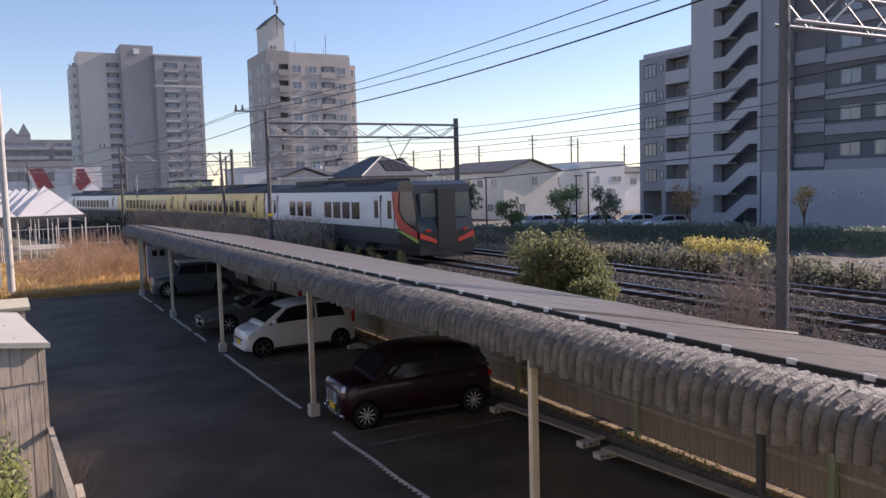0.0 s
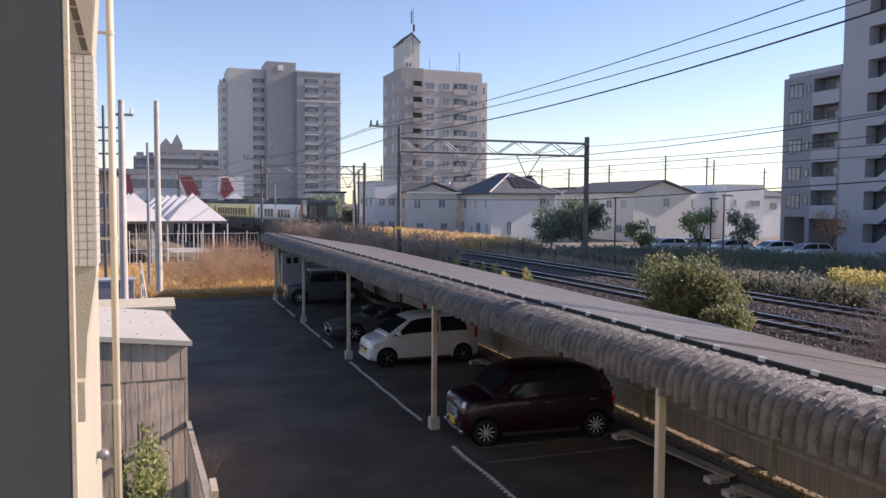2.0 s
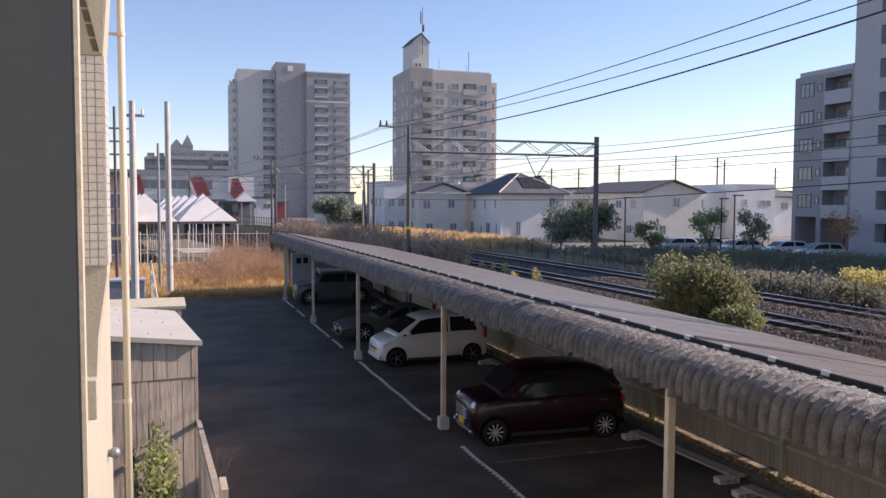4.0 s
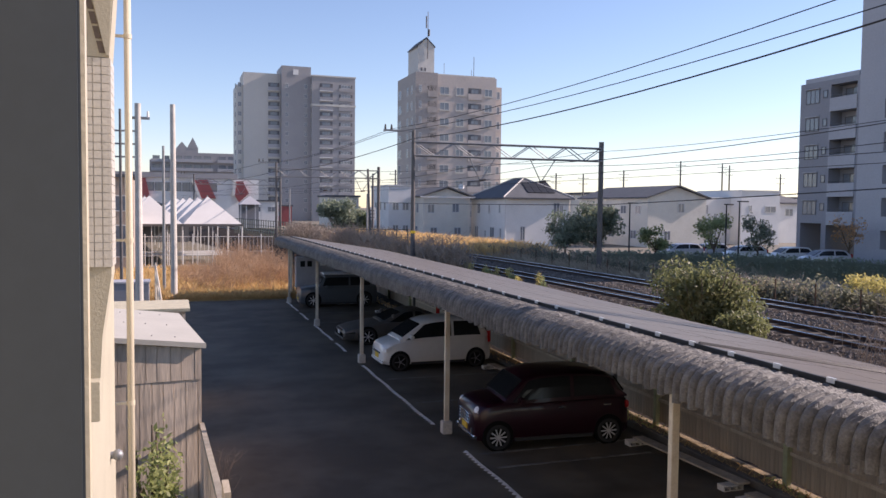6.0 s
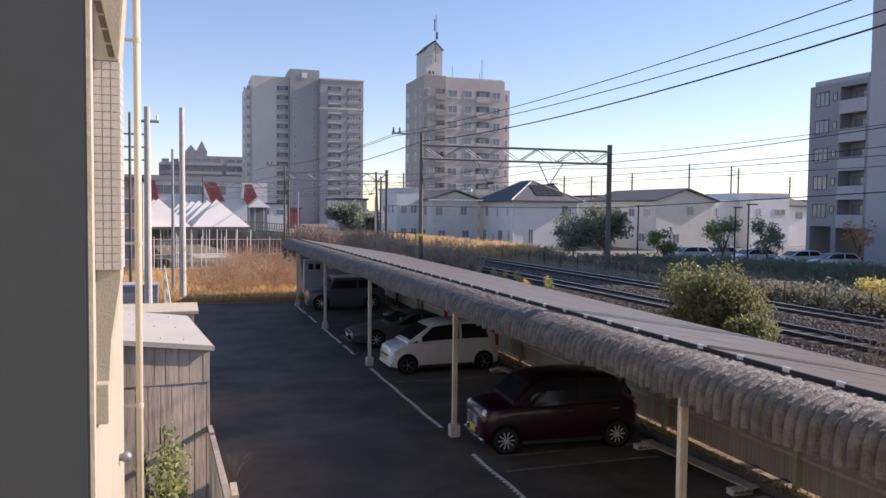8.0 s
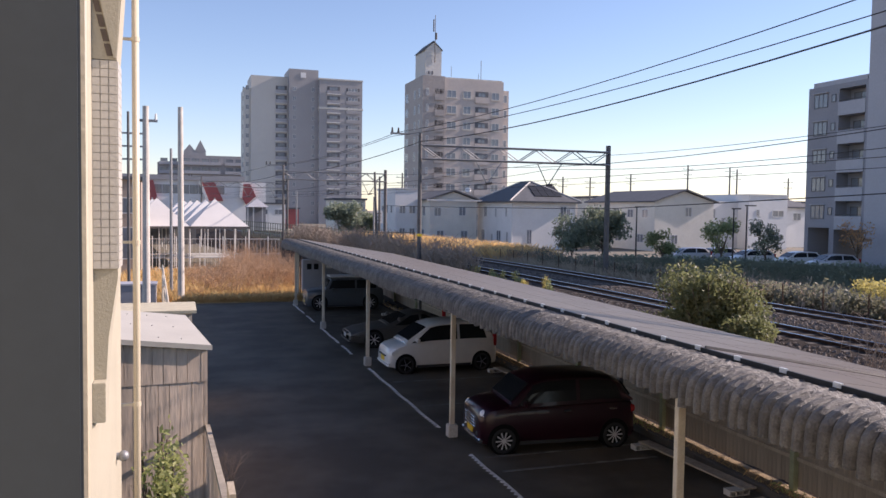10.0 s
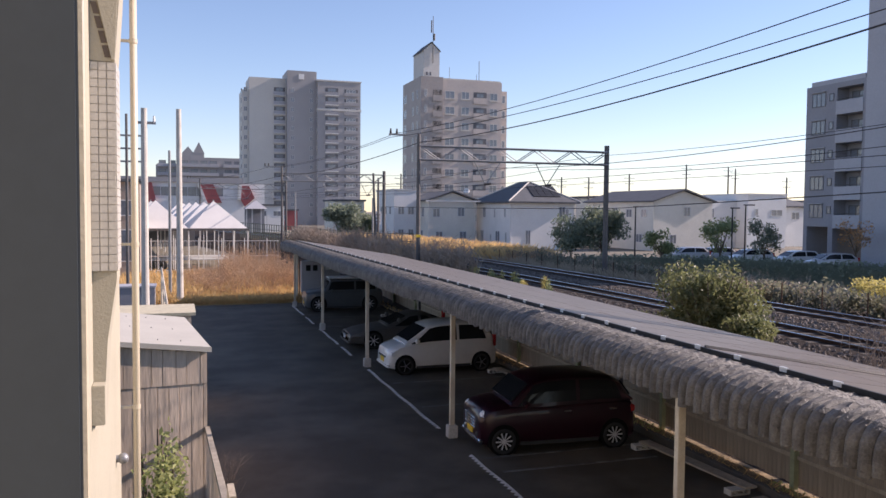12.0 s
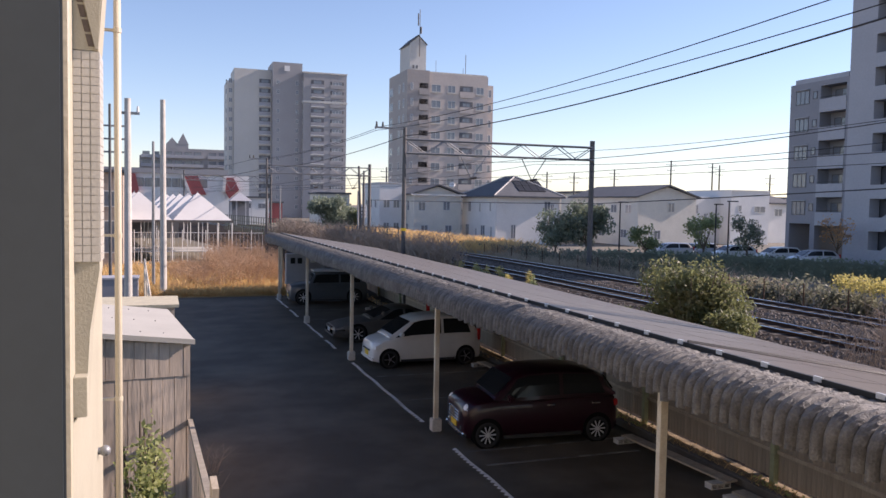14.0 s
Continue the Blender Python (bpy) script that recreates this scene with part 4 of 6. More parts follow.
# ---- railway ----
for off in (0.0, NEAR_X - FAR_X):
    for g in (-0.5335, 0.5335):
        o = off + g
        bm = bmesh.new()
        sweep(bm, [(o - 0.06, RAIL_Z - 0.13), (o + 0.06, RAIL_Z - 0.13), (o + 0.02, RAIL_Z - 0.1), (o + 0.032, RAIL_Z - 0.012), (o - 0.032, RAIL_Z - 0.012), (o - 0.02, RAIL_Z - 0.1)])
        rail = setting("rail", bm, RAIL, "rusty steel running rail with a polished top", "rail")
        bm = bmesh.new()
        sweep(bm, [(o - 0.03, RAIL_Z - 0.012), (o + 0.03, RAIL_Z - 0.012), (o + 0.024, RAIL_Z), (o - 0.024, RAIL_Z)])
        t = part("rail_head", bm, RAILTOP, rail)
bm = bmesh.new()
box(bm, -1.0, 1.0, -0.11, 0.11, -0.18, -0.1)
sl = to_mesh("sleeper", bm, SLEEPER)
bed = thing("sleepers", pose(0, 0, 0), "worn sleepers half sunk in the ballast", "sleepers", kind="structure")
for off in (0.0, NEAR_X - FAR_X):
    for i in range(130):
        x, y, hd = track(8 + i * 0.62, off)
        share("sleeper", sl, bed, pose(x, y, RAIL_Z + 0.0, 0, 0, math.degrees(hd)))

# loose stones on the shoulders and between the rails
rng = random.Random(77)
stones = thing("ballast_stones", pose(0, 0, 0), "loose grey-brown ballast stones beside the rails", "stones", kind="stuff")
sv, sf = [], []
for _ in range(9000):
    s = 9 + 45 * rng.random() ** 1.5
    o, base = rng.choice(((rng.uniform(-5.9, -4.7), 1.26), (rng.uniform(-2.6, -1.1), 1.345), (rng.uniform(1.0, 2.2), 1.24)))
    if o < -4.9:
        base = 1.34 + (o + 4.9) * 0.18
    elif o > 1.2:
        base = 1.34 - (o - 1.2) * 0.24
    x, y, _ = track(s, o)
    k, q, turn = len(sv), rng.uniform(0.03, 0.065), rng.uniform(0, 6.28)
    for j in range(4):
        w = q * rng.uniform(0.7, 1.2)
        sv.append((x + math.cos(turn + j * 1.571) * w, y + math.sin(turn + j * 1.571) * w, base + q * rng.uniform(-0.1, 0.4)))
    sv.append((x + rng.uniform(-0.4, 0.4) * q, y, base + q * rng.uniform(0.7, 1.1)))
    sv.append((x, y, base - q * 0.6))
    for j in range(4):
        sf.append((k + j, k + (j + 1) % 4, k + 4))
        sf.append((k + (j + 1) % 4, k + j, k + 5))
me = bpy.data.meshes.new("stone_mass")
me.from_pydata(sv, [], sf)
me.materials.append(STONE)
mass = new("stone_mass", me)
mass.parent = stones


def gantry(y, xl, xr, top, label):
    """Overhead line portal: two posts and a lattice beam."""
    g = thing("line_gantry", pose(0, y, 0), label, "gantry", "overhead line gantries")
    for x, up in ((xl, top), (xr, top - 0.25)):
        bm = bmesh.new()
        rod(bm, (x, 0, 0.4), (x, 0, up), 0.17 if x == xr else 0.13, 0.15 if x == xr else 0.1, 12)
        part("post", bm, DARKSTEEL, g)
    za, zb = top - 0.65, top - 1.4
    for z in (za, zb):
        for dy in (-0.25, 0.25):
            bm = bmesh.new()
            rod(bm, (xl, dy, z), (xr, dy, z), 0.045, seg=6)
            part("chord", bm, STEEL, g)
    n = 10
    for i in range(n):
        a, b = xl + (xr - xl) * i / n, xl + (xr - xl) * (i + 1) / n
        for dy in (-0.25, 0.25):
            bm = bmesh.new()
            rod(bm, (a, dy, zb if i % 2 else za), (b, dy, za if i % 2 else zb), 0.028, seg=5)
            part("brace", bm, STEEL, g)
    arm = bpart("crossarm", (xl - 1.7, xl + 0.1, -0.05, 0.05, top - 0.12, top - 0.02), STEEL, g)
    for dx in (-1.6, -1.25):
        bm = bmesh.new()
        rod(bm, (xl + dx, 0, top - 0.02), (xl + dx, 0, top + 0.25), 0.07, 0.04, 8)
        part("insulator", bm, TRIM, arm)
    if y == 42.5:
        bpart("marker", (xl - 0.125, xl + 0.125, -0.125, 0.125, 3.35, 3.5), PLATE, g, "yellow warning band")
    for off in (0.0, NEAR_X - FAR_X) if y > 20 else ():
        x, _, _ = track(y, off)
        bm = bmesh.new()
        rod(bm, (x - 0.9, 0, zb), (x - 0.25, 0, zb - 1.25), 0.03, seg=5)
        rod(bm, (x + 0.7, 0, zb), (x - 0.15, 0, zb - 1.25), 0.03, seg=5)
        rod(bm, (x - 1.0, 0, zb - 1.35), (x + 0.4, 0, zb - 1.2), 0.025, seg=5)
        part("hanger", bm, STEEL, g)
        bm = bmesh.new()
        rod(bm, (x - 0.3, 0, zb - 1.3), (x + 0.1, 0, zb - 1.25), 0.07, seg=8)
        part("insulator", bm, BROWN, g)
    return g


gantry(11.0, 14.1, 24.6, 9.3, "overhead line portal close to the car park")
gantry(42.5, 12.7, 24.45, 9.05, "overhead line portal with a lattice beam")
gantry(78.0, 9.6, 19.7, 9.0, "overhead line portal with a lattice beam")
gantry(114, 3.0, 14.6, 9.0, "overhead line portal in the distance")


def cable(name, pts, r, sag, label):
    """A hanging cable through the given points, with sag in each span."""
    bm, way = bmesh.new(), [pts[0]]
    for p, q in zip(pts, pts[1:]):
        p, q = Vector(p), Vector(q)
        way += [p.lerp(q, i / 12) - Vector((0, 0, sag * 4 * (i / 12) * (1 - i / 12))) for i in range(1, 13)]
    tube(bm, way, r)
    return tagged(new(name, to_mesh(name, bm, WIRE)), label, "cable", "overhead cables")


for off in (0.0, NEAR_X - FAR_X):
    stops = [(*track(s, off)[:2],) for s in (-22, 11, 42.5, 78, 114, 150)]
    cable("contact_wire", [(x, y, RAIL_Z + 4.9) for x, y in stops], 0.012, 0.02, "thin copper contact wire over the track")
    cable("messenger_wire", [(x, y, RAIL_Z + 5.85) for x, y in stops], 0.014, 0.45, "carrier wire hanging between the gantries")
cable("feeder_cable", [(13.9, -22, 9.2), (13.9, 11, 8.85), (12.75, 42.5, 8.6), (9.6, 78, 8.1), (3.0, 114, 8)], 0.022, 0.42, "thick black feeder cable along the line")
cable("feeder_wire", [(13.9, -22, 9.75), (13.9, 11, 9.58), (11.4, 42.5, 9.05), (8.4, 78, 8.9), (2, 114, 9)], 0.014, 0.4, "thin wire strung above the line")
cable("feeder_wire", [(13.9, -22, 9.4), (13.9, 11, 9.12), (11.1, 42.5, 8.82), (8.1, 78, 8.8), (1.8, 114, 9)], 0.014, 0.4, "thin wire strung above the line")
cable("feeder_wire", [(24.2, -22, 8.5), (24.2, 11, 8.5), (24.0, 42.5, 8.2), (19.4, 78, 8.3)], 0.014, 0.35, "thin wire strung above the line")
cable("low_cable", [(24.75, -20, 7.2), (24.75, 11, 6.1), (24.62, 42.5, 5.05), (19.85, 78, 5.2)], 0.025, 0.05, "slack black cable along the far side")


# ---- train ----
TRAIN_L = 21.3


def train_car(paint, lead, label):
    """A carriage; its origin is the rail level under its middle, y ahead."""
    c = thing("train_car", pose(0, 0, 0), label, "train car", "cars of the train")
    L = TRAIN_L / 2 - 0.25
    side = [(1.44, 1.42), (1.45, 1.7), (1.44, 2.5), (1.36, 3.1)]
    top = [(1.36, 3.1), (1.2, 3.35), (0.8, 3.52), (0.0, 3.58)]
    tail = -L + (1.9 if lead else 0)
    bm = bmesh.new()
    prof = side + [(-x, z) for x, z in side[::-1]]
    prism(bm, prof, "y", tail, L)
    part("body", bm, paint, c)
    bm = bmesh.new()
    prof = top + [(-x, z) for x, z in top[-2::-1]]
    prism(bm, [(x, z + 0.004) for x, z in prof], "y", tail, L)
    part("roof", bm, TRAINROOF, c, "dark grey roof")
    bm = bmesh.new()
    prism(bm, [(1.435, 1.416), (1.40, 0.66), (-1.40, 0.66), (-1.435, 1.416)], "y", tail, L)
    part("skirt", bm, TRAINDARK, c, "dark grey lower body side")
    for sx in (-1, 1):
        bpart("waist_line", (sx * 1.44 - 0.006, sx * 1.44 + 0.006, tail, L, 1.36, 1.40), TRAINROOF, c)
    for y0, y1 in ((-4.5, 1.2), (1.8, 4.6)):
        bpart("underfloor_box", (-1.25, 1.25, y0, y1, 0.22, 0.66), TRAINDARK, c)
    for y in (-7, 7):
        b = bpart("bogie", (-0.95, 0.95, y - 1.5, y + 1.5, 0.3, 0.62), TRAINDARK, c)
        for dy in (-1.05, 1.05):
            bm = bmesh.new()
            rod(bm, (-0.6, y + dy, 0.43), (0.6, y + dy, 0.43), 0.43, seg=16)
            part("wheelset", bm, RAIL, b)
    for y0, y1 in ((-5.5, -1.5), (1.5, 6.0)):
        bpart("roof_unit", (-0.9, 0.9, y0, y1, 3.5, 3.75), TRAINROOF, c, bevel=0.05)
    ys = [-3.9, -2.7, -1.5, -0.3, 2.6, 3.9, 5.2] if lead else [-6.5, -5.2, -3.9, -2.6, -1.3, 0.0, 1.3, 2.6, 3.9, 5.2, 6.5]
    for sx in (-1, 1):
        for y in ys:
            bpart("window", (sx * 1.43, sx * 1.462, y - 0.46, y + 0.46, 1.75, 2.6) if sx > 0 else (-1.462, -1.43, y - 0.46, y + 0.46, 1.75, 2.6), CARGLASS, c, bevel=0.01)
        for y in (-7.7, -6.3, 8.4) if lead else (-8.6, 8.6):
            d = bpart("door", (sx * 1.44 - 0.02, sx * 1.44 + 0.02, y - 0.42, y + 0.42, 1.45, 2.95), paint, c)
            bpart("door_edge", (sx * 1.44 - 0.024, sx * 1.44 + 0.024, y - 0.48, y - 0.42, 1.45, 2.95), TRIM, d)
            bpart("door_window", (sx * 1.44 - 0.026, sx * 1.44 + 0.026, y - 0.2, y + 0.2, 1.85, 2.7), CARGLASS, d)
    if lead:
        bm = bmesh.new()
        prism(bm, [(tail, 0.3), (tail, 3.56), (tail - 1.0, 3.56), (tail - 1.5, 3.38), (tail - 1.75, 2.0), (tail - 1.9, 1.35), (tail - 1.9, 0.3)], "x", -1.40, 1.40)
        part("cab", bm, CABBLACK, c, "black cab end")
        bpart("windscreen", (-1.25, 1.25, tail - 1.80, tail - 1.58, 1.95, 3.0), TEALGLASS, c)
        bpart("gangway_door", (-0.45, 0.45, tail - 1.93, tail - 1.7, 0.6, 3.2), CABBLACK, c)
        for sx in (-1, 1):
            bm = bmesh.new()
            prism(bm, [(tail + 0.55, 3.1), (tail - 0.15, 3.1), (tail - 0.05, 2.3), (tail - 0.55, 1.75), (tail - 1.8, 1.35), (tail - 1.8, 1.02), (tail - 0.6, 1.2), (tail + 0.1, 1.55), (tail + 0.4, 2.2)], "x", sx * 1.452 - 0.012, sx * 1.452 + 0.012)
            part("red_flash", bm, TRAINRED, c, "red swoosh on the side")
            bm = bmesh.new()
            prism(bm, [(tail - 0.2, 3.1), (tail - 1.4, 3.1), (tail - 1.68, 1.9), (tail - 1.6, 1.6), (tail - 0.6, 1.7), (tail - 0.0, 2.3)], "x", sx * 1.41 - 0.012, sx * 1.41 + 0.012)
            part("cab_window", bm, TEALGLASS, c, "teal tinted cab side glass")
            bm = bmesh.new()
            prism(bm, [(tail + 1.6, 1.47), (tail + 0.2, 1.36), (tail - 1.88, 0.84), (tail - 1.88, 1.0), (tail - 0.4, 1.32)], "x", sx * 1.46 - 0.012, sx * 1.46 + 0.012)
            part("green_stripe", bm, TRAINGREEN, c, "yellow-green stripe")
            bpart("tail_light", (sx * 0.95 - 0.12, sx * 0.95 + 0.12, tail - 1.93, tail - 1.8, 1.32, 1.42), REDLAMP, c)
            bm = bmesh.new()
            prism(bm, [(sx * 0.55, 0.8), (sx * 1.39, 1.05), (sx * 1.39, 1.3), (sx * 0.55, 0.95)], "y", tail - 1.94, tail - 1.9)
            part("front_flash", bm, TRAINRED, c)
    return c


TRAIN = [train_car(TRAINWHITE, True, "white end car with a black cab and red swoosh"),
         train_car(TRAINYELLOW, False, "golden yellow train car with dark windows"),
         train_car(TRAINYELLOW, False, "golden yellow train car with dark windows"),
         train_car(TRAINWHITE, False, "white train car with dark windows")]


def train_s(t):
    """Distance along the line of the train's tail end."""
    return 30.8 + 22.0 * t


def motions():
    times = [0.25 * i for i in range(17)] + [4.5 + 0.5 * i for i in range(20)]
    for k, c in enumerate(TRAIN):
        rows = []
        for t in times:
            s = train_s(t) + TRAIN_L * k
            x0, y0, _ = track(s + 3.6, NEAR_X - FAR_X)
            x1, y1, _ = track(s + TRAIN_L - 3.6, NEAR_X - FAR_X)
            hd = math.degrees(math.atan2(-(x1 - x0), y1 - y0))
            rows.append((t, pose((x0 + x1) / 2, (y0 + y1) / 2, RAIL_Z, 0, 0, hd)))
        walk(c, rows)


# ---- cars ----
def loft(bm, sections):
    """Bridge equal rings of points."""
    rings = [[bm.verts.new(p) for p in s] for s in sections]
    n = len(rings[0])
    for a, b in zip(rings, rings[1:]):
        for i in range(n):
            bm.faces.new((a[i], a[(i + 1) % n], b[(i + 1) % n], b[i]))
    bm.faces.new(rings[0][::-1])
    bm.faces.new(rings[-1])
    bmesh.ops.recalc_face_normals(bm, faces=bm.faces[:])


def car(m, label, paint, length, width, height, low, cabin, wb, r, lampkind="round", spokes=8, plate=PLATE, group=""):
    """A car with its nose along local +y. low: (y share, half width share, top z); cabin: (y share, half width share at the base, at the top, base z, top z)."""
    c = thing("car", m, label, "car", group)
    L, W = length / 2, width / 2
    secs = []
    for s, w, z in low:
        y, w = s * L, w * W
        zb = 0.2 if abs(s) > 0.9 else 0.17
        half = [(w * 0.90, zb), (w * 0.985, zb + 0.12), (w, 0.42), (w * 0.995, z - 0.16), (w * 0.95, z - 0.05), (w * 0.80, z), (w * 0.4, z + 0.02)]
        secs.append([(x, y, zz) for x, zz in half] + [(-x, y, zz) for x, zz in half[::-1]])
    bm = bmesh.new()
    loft(bm, secs)
    body = part("body", bm, paint, c, smooth=True)
    body.data.set_sharp_from_angle(angle=radians(38))
    secs = []
    for s, wb_, wt, zb, zt in cabin:
        y = s * L
        half = [(wb_ * W, zb), (wb_ * W * 0.5 + wt * W * 0.5, zb * 0.5 + zt * 0.5 + 0.01), (wt * W, zt - 0.05), (wt * W * 0.86, zt), (wt * W * 0.4, zt + 0.025)]
        secs.append([(x, y, z) for x, z in half] + [(-x, y, z) for x, z in half[::-1]])
    bm = bmesh.new()
    loft(bm, secs)
    top = part("cabin", bm, paint, c, smooth=True)
    top.data.set_sharp_from_angle(angle=radians(30))

    def at(s, k):
        """Half width and height on the cabin side at share s, k of the way up."""
        ss = [q[0] for q in cabin][::-1]
        wb_, wt, zb, zt = [float(np.interp(s, ss, [q[i] for q in cabin][::-1])) for i in range(1, 5)]
        return float(np.interp(k, [0, 0.5, 1], [wb_, (wb_ + wt) / 2, wt])) * W, float(np.interp(k, [0, 0.5, 1], [zb, (zb + zt) / 2 + 0.01, zt - 0.05]))

    spans = cabin[0][0], cabin[1][0], cabin[-2][0], cabin[-1][0]
    mid = (spans[1] + spans[2]) / 2
    for sx in (-1, 1):
        for a0, a1, b0, b1 in ((spans[0] - 0.10, spans[1] - 0.03, mid + 0.02, mid + 0.02), (mid - 0.03, mid - 0.03, spans[3] + 0.16, spans[2] + 0.08)):
            bm = bmesh.new()
            outer, inner = [], []
            for u in range(9):
                for k in (0.13, 0.5, 0.93):
                    f = (k - 0.13) / 0.8
                    s = (a0 + (a1 - a0) * f) * (1 - u / 8) + (b0 + (b1 - b0) * f) * u / 8
                    x, z = at(s, k)
                    outer.append(bm.verts.new((sx * (x + 0.010), s * L, z)))
                    inner.append(bm.verts.new((sx * (x - 0.02), s * L, z)))
            for u in range(8):
                for k in range(2):
                    q = [u * 3 + k, u * 3 + k + 1, u * 3 + k + 4, u * 3 + k + 3]
                    bm.faces.new([outer[n] for n in q])
                    bm.faces.new([inner[n] for n in q[::-1]])
            rim = [0, 1, 2, 5, 8, 11, 14, 17, 20, 23, 26, 25, 24, 21, 18, 15, 12, 9, 6, 3]
            for p, q in zip(rim, rim[1:] + rim[:1]):
                bm.faces.new((outer[p], outer[q], inner[q], inner[p]))
            bmesh.ops.recalc_face_normals(bm, faces=bm.faces[:])
            part("side_window", bm, CARGLASS, c)
        for y in (mid * L + 0.25, mid * L - 0.75):
            bpart("door_handle", (sx * (W * 0.99) - 0.02, sx * (W * 0.99) + 0.02, y - 0.1, y + 0.06, 0.80, 0.83), paint if paint is not MAROON else CHROME, c)
        bpart("mirror", (sx * (W + 0.03) - 0.09, sx * (W + 0.03) + 0.09, (spans[0] - 0.2) * L - 0.06, (spans[0] - 0.2) * L + 0.06, 0.92, 1.05), paint, c, bevel=0.03)
        bpart("sill_trim", (sx * W * 0.96 - 0.02, sx * W * 0.96 + 0.02, -wb / 2 + 0.35, wb / 2 - 0.35, 0.17, 0.24), TRIM, c)
    for front, (i, j) in ((True, (0, 1)), (False, (-1, -2))):
        bm = bmesh.new()
        a, b = cabin[i], cabin[j]
        pts = []
        for k in (0.12, 0.9):
            s, w, z = a[0] + (b[0] - a[0]) * k, (a[2] + (b[2] - a[2]) * k) * W, a[4] + (b[4] - a[4]) * k
            off = 0.018 if front else -0.018
            pts += [((w * 0.92), s * L + off, z + 0.02), ((-w * 0.92), s * L + off, z + 0.02)] if k < 0.5 else [((-w * 0.9), s * L + off, z + 0.02), ((w * 0.9), s * L + off, z + 0.02)]
        lo, hi = [bm.verts.new((x, y + (-0.03 if front else 0.03), z - 0.03)) for x, y, z in pts], [bm.verts.new(p) for p in pts]
        for q in range(4):
            bm.faces.new((lo[q], lo[(q + 1) % 4], hi[(q + 1) % 4], hi[q]))
        bm.faces.new(hi)
        bm.faces.new(lo[::-1])
        bmesh.ops.recalc_face_normals(bm, faces=bm.faces[:])
        part("windscreen" if front else "rear_window", bm, CARGLASS, c)
    for sx in (-1, 1):
        for y in (-wb / 2, wb / 2):
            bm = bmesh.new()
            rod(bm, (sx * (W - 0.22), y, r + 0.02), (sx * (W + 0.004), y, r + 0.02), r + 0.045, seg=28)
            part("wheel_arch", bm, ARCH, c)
            bm = bmesh.new()
            x0, x1 = W - 0.17, W + 0.012
            rings = []
            for x, rr in ((x0, r - 0.03), (x0 + 0.02, r), (x1 - 0.025, r), (x1, r - 0.025), (x1, r * 0.68), (x1 - 0.03, r * 0.66)):
                rings.append([(sx * x, y + rr * math.cos(k * math.pi / 14), r + rr * math.sin(k * math.pi / 14)) for k in range(28)])
            loft(bm, rings)
            w = part("wheel", bm, RUBBER, c, smooth=True)
            bm = bmesh.new()
            rod(bm, (sx * (x1 - 0.02), y, r), (sx * (x1 - 0.012), y, r), r * 0.66, seg=28)
            part("hub_plate", bm, DARKSTEEL, w)
            bm = bmesh.new()
            for k in range(spokes):
                a = 2 * math.pi * k / spokes
                d, e = Vector((0, math.cos(a), math.sin(a))), Vector((0, -math.sin(a), math.cos(a)))
                o = Vector((sx * (x1 - 0.004), y, r))
                vs = [bm.verts.new(o + d * u * r + e * v * r) for u, v in ((0.1, -0.045), (0.64, -0.075), (0.64, 0.045), (0.1, 0.035))]
                bm.faces.new(vs)
            rod(bm, (sx * (x1 - 0.02), y, r), (sx * (x1 + 0.004), y, r), r * 0.16, seg=12)
            rod(bm, (sx * (x1 - 0.02), y, r), (sx * (x1 - 0.001), y, r), r * 0.69, r * 0.69, 28, False)
            part("rim", bm, ALLOY if spokes > 5 else STEELWHEEL, w, "silver spoked rim" if spokes > 5 else "plain grey steel wheel")
        if lampkind == "round":
            bm = bmesh.new()
            bmesh.ops.create_uvsphere(bm, u_segments=18, v_segments=10, radius=0.145, matrix=Matrix.Translation((sx * W * 0.70, L * 0.925, 0.72)) @ Matrix.Diagonal((0.95, 0.72, 1.0, 1)))
            part("headlight", bm, LAMP, c, "clear rounded headlight", smooth=True)
            bm = bmesh.new()
            rod(bm, (sx * W * 0.62, L * 0.95, 0.36), (sx * W * 0.64, L + 0.0, 0.36), 0.075, seg=16)
            part("fog_light", bm, CHROME, c)
        elif lampkind == "angular":
            bm = bmesh.new()
            prism(bm, [(L * 0.84, 0.64), (L * 0.955, 0.57), (L * 0.955, 0.66), (L * 0.84, 0.77)], "x", sx * W * 0.83 - 0.12, sx * W * 0.83 + 0.085)
            part("headlight", bm, LAMP, c, "clear angular headlight")
        bpart("tail_light", (sx * W * 0.86 - 0.08, sx * W * 0.86 + 0.08, -L * 0.99 - 0.01, -L * 0.94, 0.72, 0.86 if lampkind == "round" else 1.1), REDLAMP, c, bevel=0.02)
    for z in (0.66, 0.60, 0.54, 0.48) if lampkind == "round" else (0.5,):
        bpart("grille_bar", (-W * 0.48, W * 0.48, L * 0.97, L * 1.018, z - 0.02, z + 0.02), CHROME if lampkind == "round" else TRIM, c, bevel=0.008)
    bpart("number_plate", (-0.165, 0.165, L * 1.0, L * 1.0 + 0.02, 0.33, 0.495), plate, c, "plain coloured plate")
    bpart("bumper", (-W * 0.86, W * 0.86, L * 0.96, L * 1.01, 0.21, 0.30), CHROME if lampkind == "round" else paint, c, bevel=0.02)
    bpart("rear_bumper", (-W * 0.9, W * 0.9, -L * 1.0, -L * 0.95, 0.24, 0.46), paint, c, bevel=0.03)
    return c


